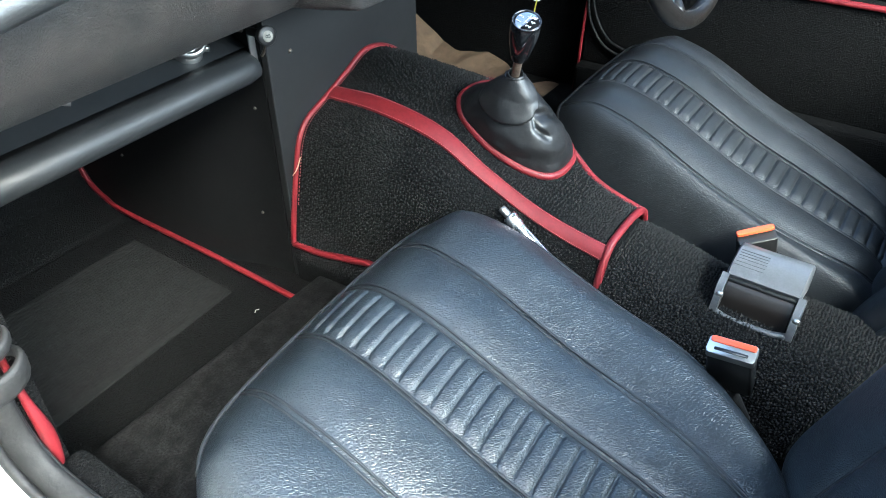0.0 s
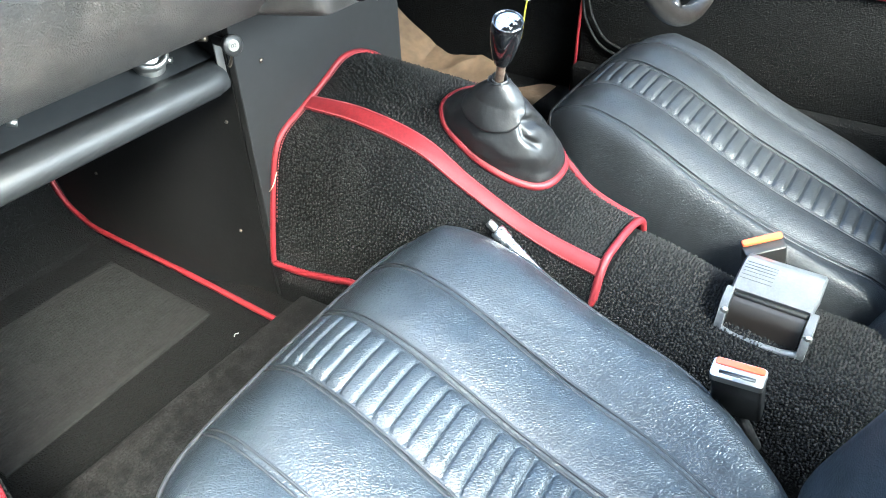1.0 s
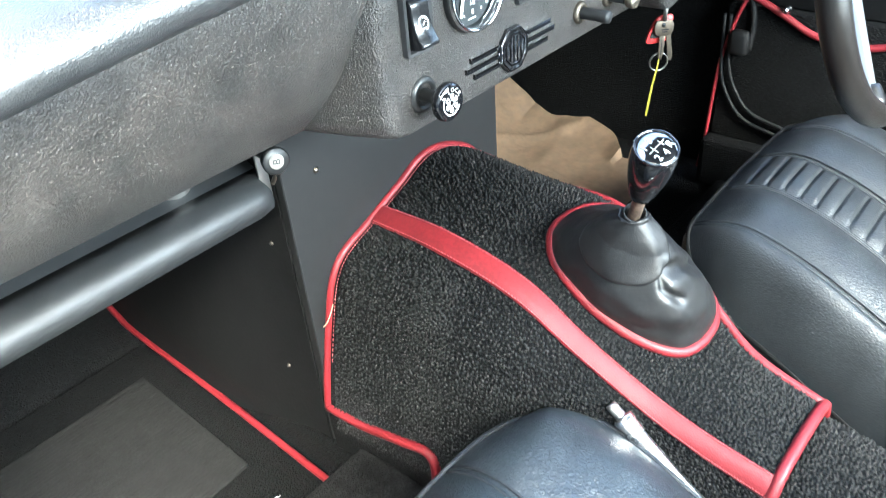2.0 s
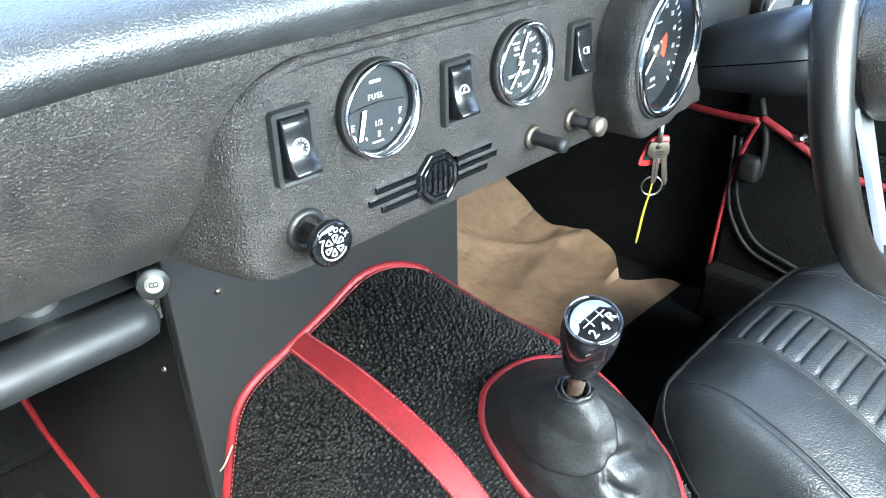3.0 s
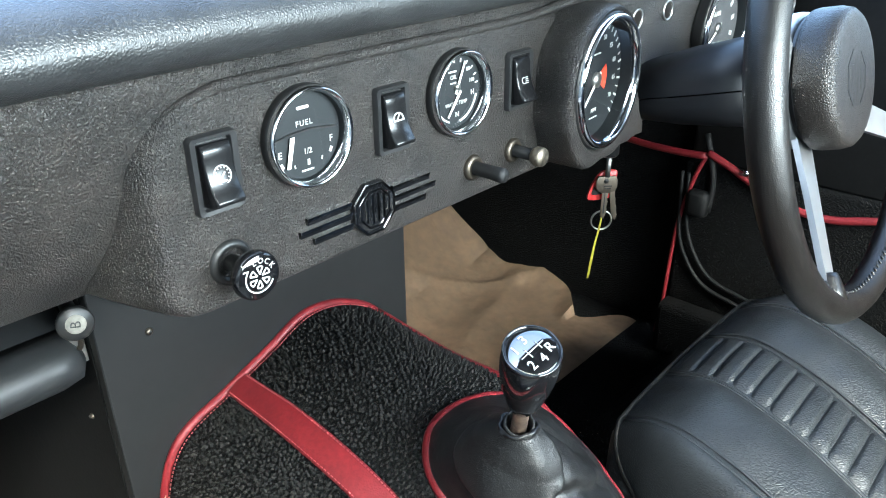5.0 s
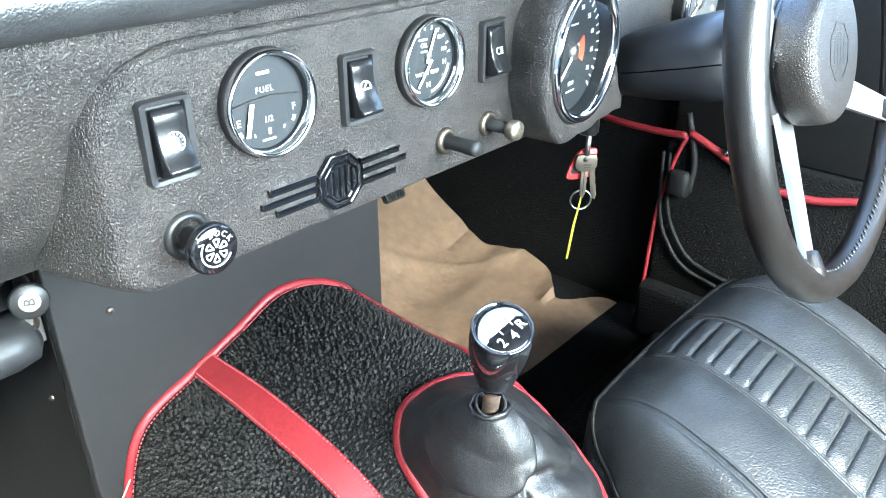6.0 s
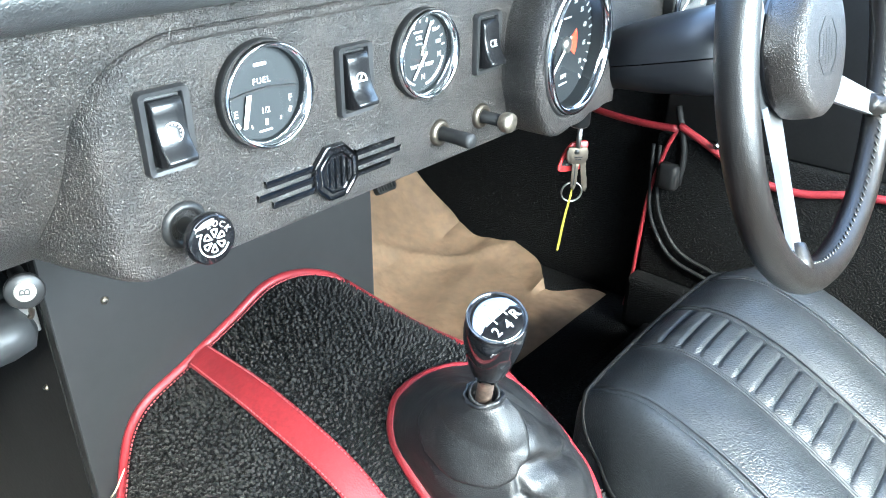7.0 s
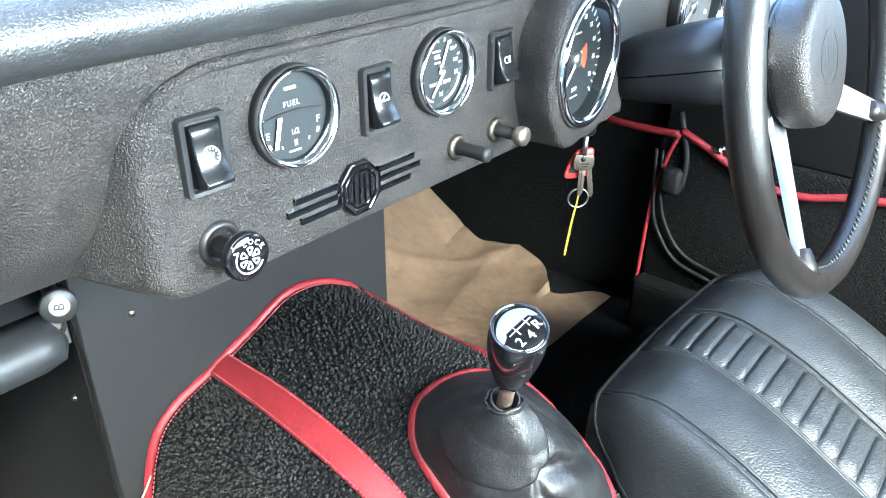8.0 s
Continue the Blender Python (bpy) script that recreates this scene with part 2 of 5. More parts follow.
def spline(pts, n=8, closed=False):
    """Catmull-Rom through points."""
    pts = [Vector(p) for p in pts]
    m = len(pts)
    out = []
    for i in range(m if closed else m - 1):
        p0 = pts[(i - 1) % m] if closed or i > 0 else pts[0] * 2 - pts[1]
        p1, p2 = pts[i], pts[(i + 1) % m]
        p3 = pts[(i + 2) % m] if closed or i + 2 < m else p2 * 2 - p1
        for k in range(n):
            t = k / n
            out.append(0.5 * ((2 * p1) + (p2 - p0) * t + (2 * p0 - 5 * p1 + 4 * p2 - p3) * t * t + (3 * p1 - p0 - 3 * p2 + p3) * t ** 3))
    if not closed:
        out.append(pts[-1])
    return out


def tube_bm(pts, r, sides=8, closed=False, flat=1.0):
    """A tube along points; r: a radius or one for each point."""
    pts = [Vector(p) for p in pts]
    n = len(pts)
    rs = r if isinstance(r, (list, tuple)) else [r] * n
    rings = []
    up = None
    for i, p in enumerate(pts):
        a = pts[(i - 1) % n] if closed or i else pts[0]
        b = pts[(i + 1) % n] if closed or i < n - 1 else pts[-1]
        t = (b - a).normalized()
        if up is None:
            up = t.orthogonal().normalized()
        up = (up - t * up.dot(t)).normalized()
        side = t.cross(up)
        rings.append([p + (up * math.cos(2 * math.pi * k / sides) * flat + side * math.sin(2 * math.pi * k / sides)) * rs[i] for k in range(sides)])
    return loft_bm(rings, close_u=True, close_v=closed, cap=not closed)


def lathe_bm(profile, m, sides=32):
    """profile: (radius, height) along the local z axis."""
    bm = bmesh.new()
    rings = []
    for r, h in profile:
        if r < 1e-6:
            rings.append([bm.verts.new(m @ Vector((0, 0, h)))])
        else:
            rings.append([bm.verts.new(m @ Vector((r * math.cos(2 * math.pi * k / sides), r * math.sin(2 * math.pi * k / sides), h))) for k in range(sides)])
    for a, b in zip(rings, rings[1:]):
        for k in range(sides):
            j = (k + 1) % sides
            if len(a) == 1 and len(b) > 1:
                bm.faces.new((a[0], b[k], b[j]))
            elif len(b) == 1 and len(a) > 1:
                bm.faces.new((a[k], a[j], b[0]))
            elif len(a) > 1:
                bm.faces.new((a[k], a[j], b[j], b[k]))
    return bm


def prism_bm(outline, m, h0, h1, bevel=0.0):
    """A flat outline (x, y) raised from h0 to h1 along the local z axis."""
    bm = bmesh.new()
    lo = [bm.verts.new((x, y, h0)) for x, y in outline]
    hi = [bm.verts.new((x, y, h1)) for x, y in outline]
    n = len(lo)
    top = bm.faces.new(hi)
    bm.faces.new(list(reversed(lo)))
    for i in range(n):
        j = (i + 1) % n
        bm.faces.new((lo[i], lo[j], hi[j], hi[i]))
    if bevel:
        bmesh.ops.bevel(bm, geom=list(top.edges), offset=bevel, segments=2, profile=0.5, affect='EDGES')
    bm.transform(m)
    return bm


def rounded(w, h, r, n=5, cx=0, cy=0):
    pts = []
    for sx, sy, a0 in ((1, 1, 0), (-1, 1, 90), (-1, -1, 180), (1, -1, 270)):
        for k in range(n + 1):
            a = radians(a0 + 90 * k / n)
            pts.append((cx + sx * (w / 2 - r) + r * math.cos(a), cy + sy * (h / 2 - r) + r * math.sin(a)))
    return pts


def circle(r, n=24, cx=0, cy=0):
    return [(cx + r * math.cos(2 * math.pi * k / n), cy + r * math.sin(2 * math.pi * k / n)) for k in range(n)]


def arc_bm(r0, r1, a0, a1, m, h0, h1, n=16):
    """A ring sector between two angles in degrees."""
    out = [(r1 * math.cos(radians(a0 + (a1 - a0) * k / n)), r1 * math.sin(radians(a0 + (a1 - a0) * k / n))) for k in range(n + 1)]
    inn = [(r0 * math.cos(radians(a1 + (a0 - a1) * k / n)), r0 * math.sin(radians(a1 + (a0 - a1) * k / n))) for k in range(n + 1)]
    return prism_bm(out + inn, m, h0, h1)


def merge(*bms):
    out = bms[0]
    for b in bms[1:]:
        me = bpy.data.meshes.new("tmp")
        b.to_mesh(me)
        b.free()
        out.from_mesh(me)
        bpy.data.meshes.remove(me)
    return out


def text_part(name, words, size, m, mat, parent, label="", depth=0.0002, spacing=1.0):
    cu = bpy.data.curves.new(name, 'FONT')
    cu.body, cu.size, cu.extrude = words, size, depth
    cu.align_x, cu.align_y = 'CENTER', 'CENTER'
    cu.space_character = spacing
    cu.resolution_u = 3
    tmp = bpy.data.objects.new(name, cu)
    scene.collection.objects.link(tmp)
    bpy.context.view_layer.update()
    me = bpy.data.meshes.new_from_object(tmp.evaluated_get(bpy.context.evaluated_depsgraph_get()))
    bpy.data.objects.remove(tmp)
    bpy.data.curves.remove(cu)
    bm = bmesh.new()
    bm.from_mesh(me)
    bpy.data.meshes.remove(me)
    bm.transform(m)
    return part(name, bm, mat, parent, label, smooth=False)


def bar_bm(x0, y0, x1, y1, w, m, h0, h1):
    d = Vector((x1 - x0, y1 - y0)).normalized()
    s = Vector((-d.y, d.x)) * w / 2
    return prism_bm([(x0 + s.x, y0 + s.y), (x0 - s.x, y0 - s.y), (x1 - s.x, y1 - s.y), (x1 + s.x, y1 + s.y)], m, h0, h1)


def slab(name, lo, hi, mat, label, category, bevel=0.0):
    ob = part(name, box_bm(lo, hi, bevel), mat, smooth=False)
    return tagged(ob, label, category, kind="structure")

# ---- the shell of the car ----
FLOOR_Z = 0.0
slab("ground", (-60, -60, -0.36), (60, 60, -0.30), M_ASPHALT, "grey tarmac under the car", "ground")
floor = tagged(part("floor", box_bm((-0.62, -0.95, -0.04), (0.74, 0.54, FLOOR_Z)), M_CARPET, smooth=False), "black loop carpet on the cabin floor", "floor", kind="structure")
# toe boards of the two footwells
for x0, x1, nm, foot in ((-0.60, -0.140, "toe_board", ((0.56, 0.0), (0.635, 0.030), (0.662, 0.072))), (0.195, 0.74, "toe_board", ((0.54, 0.0), (0.60, 0.065), (0.66, 0.13)))):
    bm = loft_bm([[(x, 0.54, -0.03)] + [(x, y, z) for y, z in foot] + [(x, 0.80, 0.40), (x, 0.84, 0.40), (x, 0.72, 0.02)] for x in (x0, x1)], close_u=True, cap=True)
    tagged(part(nm, bm, M_CARPET, smooth=False), "black carpeted toe board sloping up", "toe board", kind="structure")
slab("wall_front", (-0.62, 0.84, -0.04), (0.76, 0.88, 0.64), M_PANEL_DARK, "dark bulkhead at the end of the footwells", "wall")
slab("wall_rear", (-0.66, -1.0, -0.04), (0.78, -0.95, 0.55), M_CARPET, "black carpeted rear bulkhead", "wall")
slab("wall_kick", (-0.645, 0.02, -0.04), (-0.605, 0.84, 0.56), M_CARPET, "black carpeted kick wall by the door", "wall")
slab("wall_right", (0.74, 0.10, -0.04), (0.78, 0.84, 0.60), M_CARPET, "black carpeted kick wall on the driver's side", "wall")
# sills and body
slab("sill", (-0.645, -1.0, -0.20), (-0.590, 0.02, 0.165), M_CARPET, "black carpeted door sill", "sill", 0.01)
bm = loft_bm([[(-0.648, y, -0.25), (-0.72, y, -0.22), (-0.735, y, -0.05), (-0.725, y, 0.10), (-0.70, y, 0.155), (-0.648, y, 0.165)] for y in (-1.0, 0.9)], close_u=True, cap=True)
tagged(part("body_side", bm, M_PAINT, smooth=False), "creamy white painted outer body sill", "car body", kind="structure")
bm = loft_bm([[(-0.655, y, 0.16), (-0.74, y, 0.16), (-0.75, y, 0.40), (-0.72, y, 0.60), (-0.655, y, 0.60)] for y in (0.03, 0.9)], close_u=True, cap=True)
tagged(part("body_wing", bm, M_PAINT, smooth=False), "creamy white painted front wing and door post", "car body", kind="structure")
slab("body_scuttle", (-0.72, 0.17, 0.600), (0.82, 0.95, 0.625), M_PAINT, "creamy white painted scuttle before the windscreen", "car body", 0.008)
part("trim", tube_bm([(-0.66, 0.168, 0.6345), (0.76, 0.168, 0.6345)], 0.0065, 10), M_RUBBER, kind="structure")["label"] = "black rubber windscreen seal"

# unseen plain wall added to block the low sky beside the open door
slab("wall_yard", (-2.8, -9, -0.30), (-2.6, 7, 3.0), M_LIGHT_BLOCK, "unseen plain wall added to block the sky's light from the left", "wall")
# unseen rear quarter, added to keep light from behind off the fascia
slab("wall_quarter", (-0.67, -1.0, 0.165), (-0.64, -0.76, 1.05), M_PANEL_DARK, "unseen black rear quarter added to cut light from the left", "wall")
# soft top with its header rail, closing the place above and behind
slab("ceiling", (-0.62, -1.0, 1.05), (0.74, -0.17, 1.07), M_PANEL_DARK, "black cloth soft top over the cabin", "soft top", 0.004)
slab("trim", (-0.62, -0.17, 1.03), (0.74, -0.13, 1.07), M_PANEL_DARK, "black windscreen header rail", "rail", 0.006)
for lo, hi in (((-0.66, -1.05, 0.55), (0.78, -1.0, 0.62)), ((-0.66, -1.05, 0.98), (0.78, -1.0, 1.07)), ((-0.66, -1.05, 0.62), (-0.50, -1.0, 0.98)), ((0.58, -1.05, 0.62), (0.78, -1.0, 0.98))):
    slab("wall_hood", lo, hi, M_PANEL_DARK, "black cloth back of the soft top round its open window", "soft top")

# door opening on the passenger's side: rubber seal with its clamp, red trim behind it
seal = thing("door_seal", (-0.63, -0.1, 0.17), "worn grey rubber door seal along the sill and post", "door seal")
path = spline([(-0.642, 0.045, 0.56), (-0.642, 0.026, 0.42), (-0.642, 0.018, 0.30), (-0.641, 0.012, 0.222), (-0.638, -0.026, 0.182), (-0.634, -0.13, 0.172), (-0.628, -0.40, 0.178), (-0.628, -0.9, 0.176)], 6)
part("bead", tube_bm(path, 0.0150, 12, flat=0.55), M_RUBBER, seal, "broad worn grey rubber bead")
part("lip", tube_bm([(p.x - 0.016, p.y + 0.003, p.z - 0.006) for p in path], 0.0050, 8), M_RUBBER, seal)
part("flange", tube_bm([(p.x + 0.0125, p.y + 0.001, p.z + 0.001) for p in path], 0.0028, 6), M_RUBBER, seal)
clamp = thing("seal_clamp", (-0.63, 0.0, 0.29), "dark grey rubber clip clamped over the door seal", "clip")
for nm, z, tilt, w, h in (("band", 0.300, 14, 0.026, 0.026), ("upper_band", 0.333, -10, 0.022, 0.013)):
    bm = loft_bm([[Vector((-0.632, 0.010, z)) + Vector((w * k * math.cos(a), w * 0.86 * k * math.sin(a), dz + 0.22 * w * k * math.cos(a + radians(tilt)))) for a in [2 * math.pi * i / 28 for i in range(28)]] for k, dz in ((0.78, -h * 0.50), (0.94, -h * 0.46), (1.0, -h * 0.30), (1.02, 0.0), (1.0, h * 0.30), (0.94, h * 0.46), (0.78, h * 0.50), (0.70, h * 0.2))], close_u=True)
    part(nm, bm, M_RUBBER, clamp, "dark grey rubber clip body")
part("spring", tube_bm(spline([(-0.652, 0.016, 0.344), (-0.636, -0.004, 0.348), (-0.620, 0.000, 0.349), (-0.614, 0.014, 0.345)], 5), 0.0016, 6), M_STEEL, clamp, "bare steel spring wire")
tagged(part("trim", tube_bm(spline([(-0.624, 0.020, 0.44), (-0.623, 0.017, 0.34), (-0.620, 0.015, 0.262), (-0.616, 0.015, 0.215), (-0.6155, 0.015, 0.180), (-0.615, 0.015, 0.163)], 4), [0.0034] * 8 + [0.0040, 0.0048, 0.0058, 0.0066, 0.0072, 0.0074, 0.0072, 0.0066, 0.0058, 0.0050, 0.0042, 0.0034, 0.0026], 8), M_RED), "red vinyl piping on the kick panel edge", "piping", kind="structure")

# unseen soft top sides, added to cut the sky's light at the right
slab("wall_side_screen", (0.735, -1.0, 0.60), (0.765, -0.62, 1.05), M_PANEL_DARK, "unseen black cloth soft top quarter added to cut the sky's light", "soft top")
slab("trim", (0.735, -0.62, 0.93), (0.765, -0.10, 1.05), M_PANEL_DARK, "unseen black cloth soft top edge added to narrow the window's light", "soft top")
# grey bulkhead panel over the tunnel and the black panel beside the footwell
tagged(part("wall_bulkhead", box_bm((-0.137, 0.174, 0.0), (0.193, 0.186, 0.50), 0.001, 1), M_PANEL, smooth=False), "dark grey painted board closing the space over the tunnel", "panel", kind="structure")
bm = loft_bm([[(-0.137, y, 0.47), (x, y, 0.0), (-0.12, y, 0.0), (-0.12, y, 0.10), (-0.12, y, 0.47)] for y, x in [(0.188 + 0.182 * k / 12, -0.138 - 0.045 * (k / 12) ** 2 * (3 - 2 * k / 12)) for k in range(13)] + [(0.50, -0.183), (0.84, -0.183)]], close_u=True, cap=True)
tagged(sharp(part("wall_footwell", bm, M_PANEL_DARK), 50), "black vinyl covered side of the passenger footwell", "panel", kind="structure")
slab("wall_footwell", (0.185, 0.190, 0.0), (0.193, 0.84, 0.47), M_PANEL_DARK, "black side of the driver's footwell", "panel")


def screw(x, y, z, m_rot, r=0.0042):
    s = thing("screw", (x, y, z), "small steel cross-head screw", "screw", "panel screws")
    m = Matrix.Translation((x, y, z)) @ m_rot
    part("head", lathe_bm([(r, 0), (r, 0.0008), (r * 0.6, 0.0022), (0, 0.0026)], m, 14), M_KEY, s)
    part("slot", merge(prism_bm(rounded(r * 1.1, 0.0009, 0.0002, 1), m, 0.0022, 0.0029), prism_bm(rounded(0.0009, r * 1.1, 0.0002, 1), m, 0.0022, 0.0029)), M_BLACK, s)


BACK = pose(0, 0, 0, 90, 0, 0)
LEFT = pose(0, 0, 0, 0, -90, 0)
screw(-0.095, 0.174, 0.364, BACK, 0.0034)
screw(0.145, 0.174, 0.372, BACK, 0.0034)
for y, z, lean in ((0.225, 0.111, 0.30), (0.21, 0.288, 0.20), (0.53, 0.125, 1.0)):
    screw(-0.137 - 0.046 * lean * (1 - z / 0.47), y, z, LEFT, 0.0026)
tagged(part("trim", tube_bm(spline([(-0.186, 0.10, 0.004), (-0.186, 0.16, 0.006), (-0.184, 0.35, 0.008), (-0.184, 0.555, 0.008), (-0.185, 0.60, 0.018), (-0.186, 0.637, 0.041), (-0.185, 0.662, 0.080), (-0.183, 0.70, 0.165), (-0.18, 0.76, 0.32)], 6), 0.0048, 8), M_RED), "red vinyl piping along the footwell carpet", "piping", kind="structure")

# heel mat
mat = thing("heel_mat", (-0.36, 0.34, 0.0), "dark grey ribbed heel mat sewn on the carpet", "mat")
part("sheet", prism_bm([(-0.228, 0.236), (-0.226, 0.475), (-0.49, 0.475), (-0.56, 0.42), (-0.56, 0.222)], Matrix.Identity(4), 0.0, 0.004, 0.001), M_MAT, mat, smooth=False)
ribs = [box_bm((-0.555, 0.24 + k * 0.0058, 0.0035), (-0.232, 0.2432 + k * 0.0058, 0.0048)) for k in range(40)]
part("ribbing", merge(*ribs), M_MAT, mat, smooth=False, kind="stuff")
# step of carpet before the passenger's seat
tagged(part("seat_platform", box_bm((-0.600, -0.60, 0.0), (-0.130, 0.135, 0.022), 0.008), M_NAP), "black carpeted raised floor under the passenger seat", "floor", kind="structure")
tagged(part("seat_platform", box_bm((0.200, -0.60, 0.0), (0.70, 0.06, 0.022), 0.008), M_CARPET), "black carpeted raised floor under the driver's seat", "floor", kind="structure")

# ---- tunnel ----
SECTIONS = (
    (0.172, ((-0.142, 0), (-0.142, 0.07), (-0.118, 0.18), (-0.092, 0.247), (-0.037, 0.274), (0.010, 0.294), (0.055, 0.313), (0.103, 0.304), (0.15, 0.268), (0.19, 0.18), (0.2, 0))),
    (0.070, ((-0.130, 0), (-0.130, 0.07), (-0.115, 0.18), (-0.094, 0.245), (-0.047, 0.281), (0.004, 0.301), (0.052, 0.313), (0.10, 0.303), (0.147, 0.262), (0.178, 0.17), (0.188, 0))),
    (-0.03, ((-0.118, 0), (-0.118, 0.07), (-0.107, 0.175), (-0.088, 0.232), (-0.050, 0.266), (-0.003, 0.285), (0.045, 0.296), (0.096, 0.292), (0.143, 0.266), (0.170, 0.18), (0.178, 0))),
    (-0.10, ((-0.097, 0), (-0.096, 0.07), (-0.087, 0.158), (-0.071, 0.207), (-0.040, 0.235), (0.0, 0.249), (0.045, 0.256), (0.093, 0.256), (0.136, 0.238), (0.162, 0.165), (0.168, 0))),
    (-0.166, ((-0.076, 0), (-0.074, 0.065), (-0.067, 0.138), (-0.056, 0.180), (-0.030, 0.207), (0.008, 0.217), (0.05, 0.221), (0.09, 0.221), (0.122, 0.205), (0.142, 0.13), (0.148, 0))),
    (-0.22, ((-0.064, 0), (-0.062, 0.06), (-0.057, 0.125), (-0.049, 0.165), (-0.026, 0.194), (0.008, 0.201), (0.045, 0.202), (0.082, 0.196), (0.106, 0.165), (0.118, 0.10), (0.124, 0))),
    (-0.286, ((-0.060, 0), (-0.058, 0.06), (-0.053, 0.12), (-0.046, 0.150), (-0.026, 0.181), (0.008, 0.187), (0.042, 0.187), (0.075, 0.180), (0.094, 0.160), (0.104, 0.10), (0.108, 0))),
)


def cat(a, b, c, d, t):
    return 0.5 * ((2 * b) + (c - a) * t + (2 * a - 5 * b + 4 * c - d) * t * t + (3 * b - a - 3 * c + d) * t ** 3)


def cat_list(vals, s):
    i = min(int(s), len(vals) - 2)
    t = s - i
    b, c = vals[i], vals[i + 1]
    a = vals[i - 1] if i > 0 else b * 2 - c
    d = vals[i + 2] if i + 2 < len(vals) else c * 2 - b
    return cat(a, b, c, d, t)


SECTION_V = [[Vector((x, y, z)) for x, z in pts] for y, pts in SECTIONS]


def tunnel(s, v):
    """Point of the tunnel's skin: s from its left foot (0) over the top to the right foot (10), v from front (0) to rear (6)."""
    return cat_list([cat_list(row, s) for row in SECTION_V], v)


def tunnel_normal(s, v):
    a = tunnel(min(s + 0.05, 10), v) - tunnel(max(s - 0.05, 0), v)
    b = tunnel(s, min(v + 0.05, 6)) - tunnel(s, max(v - 0.05, 0))
    return b.cross(a).normalized() * (1 if b.cross(a).dot(Vector((0, 0, 1)) + Vector((tunnel(s, v).x - 0.03, 0, 0)) * 8) > 0 else -1)


def on_tunnel(s, v, h):
    return tunnel(s, v) + tunnel_normal(s, v) * h


cover = thing("tunnel_cover", (0.03, 0.0, 0.0), "black carpet tunnel cover edged with red vinyl piping", "carpet cover")
part("carpet", loft_bm([[tunnel(s * 0.125, v * 0.125) for s in range(81)] for v in range(49)]), M_CARPET, cover)
# rear tunnel under the cover's edge
REAR = [(-0.085, 0), (-0.08, 0.07), (-0.066, 0.125), (-0.045, 0.152), (-0.018, 0.170), (0.02, 0.176), (0.055, 0.176), (0.085, 0.166), (0.105, 0.14), (0.12, 0.09), (0.128, 0)]
bm = loft_bm([[(x * (1 + 0.25 * max(0, -y - 0.4)), y, z + dz) for x, z in [(p.x, p.y) for p in spline([(a, b, 0) for a, b in REAR], 4)]] for y, dz in ((-0.25, 0.0), (-0.33, -0.012), (-0.42, -0.034), (-0.60, -0.045), (-0.95, -0.045))])
tagged(part("tunnel", bm, M_CARPET), "black carpeted transmission tunnel between the seats", "tunnel", kind="structure")
# red edging
part("front_piping", tube_bm([on_tunnel(1.0 + k * 0.1, 0, 0.0005) for k in range(86)], 0.0046, 8), M_RED, cover, "red vinyl piping")
part("rear_piping", tube_bm([on_tunnel(0.6 + k * 0.1, 6, 0.001) for k in range(89)], 0.0055, 8, flat=1.0), M_RED, cover, "red vinyl piping")
part("hem_piping", tube_bm(spline([tunnel(1.0, 0), tunnel(1.0, 0.5) + Vector((-0.002, 0, 0.0)), tunnel(1.0, 1.0) + Vector((-0.002, 0, 0.006)), tunnel(1.0, 1.45) + Vector((-0.003, 0, 0.008)), tunnel(0.6, 1.55) + Vector((-0.012, 0, -0.01)), tunnel(0.3, 1.6) + Vector((-0.03, 0, -0.01))], 6), 0.0055, 8), M_RED, cover, "red vinyl piping")
part("side_piping", tube_bm([on_tunnel(cat_list([7.9, 7.9, 7.8, 7.65, 7.35, 7.1, 7.3], v * 0.125), v * 0.125, 0.0015) for v in range(49)], 0.0046, 8), M_RED, cover, "thin red vinyl piping")


def stripe_s(v):
    """Middle of the stripe across the tunnel, and half its width."""
    return cat_list([4.18, 4.22, 4.26, 4.06, 3.86, 3.72, 3.74], min(v, 6.0)), 0.22 + 0.06 * v / 6


rows = []
for v in range(4, 481, 4):
    c, w = stripe_s(v / 80)
    rows.append([on_tunnel(c - w, v / 80, -0.001)] + [on_tunnel(c - w + 2 * w * k / 8, v / 80, 0.0030 + 0.0012 * (1 - (k / 4 - 1) ** 2)) for k in range(9)] + [on_tunnel(c + w, v / 80, -0.001)])
stripe = part("stripe", loft_bm(rows), M_RED, cover, "broad red vinyl stripe")
for side in (-1, 1):
    bits = []
    for k in range(150):
        v0 = 0.08 + k * 0.0392
        c, w = stripe_s(v0)
        a = on_tunnel(c + side * w * 0.86, v0, 0.0036)
        c, w = stripe_s(v0 + 0.024)
        b = on_tunnel(c + side * w * 0.86, v0 + 0.024, 0.0036)
        bits.append(tube_bm([a, (a + b) / 2 + Vector((0, 0, 0.0004)), b], 0.0006, 4))
    part("stitching", merge(*bits), M_THREAD, stripe, kind="stuff")

bits = []
for k in range(120):
    s0 = 1.6 + k * 0.0585
    a, b = on_tunnel(s0, 0.085, 0.0016), on_tunnel(s0 + 0.034, 0.085, 0.0016)
    bits.append(tube_bm([a, (a + b) / 2 + tunnel_normal(s0, 0.085) * 0.0004, b], 0.0006, 4))
part("stitching", merge(*bits), M_THREAD, cover, kind="stuff")

# ---- gear lever ----
lever = thing("gear_lever", (0.035, -0.09, 0.26), "gear lever with gloss black knob and black leather gaiter", "gear lever")
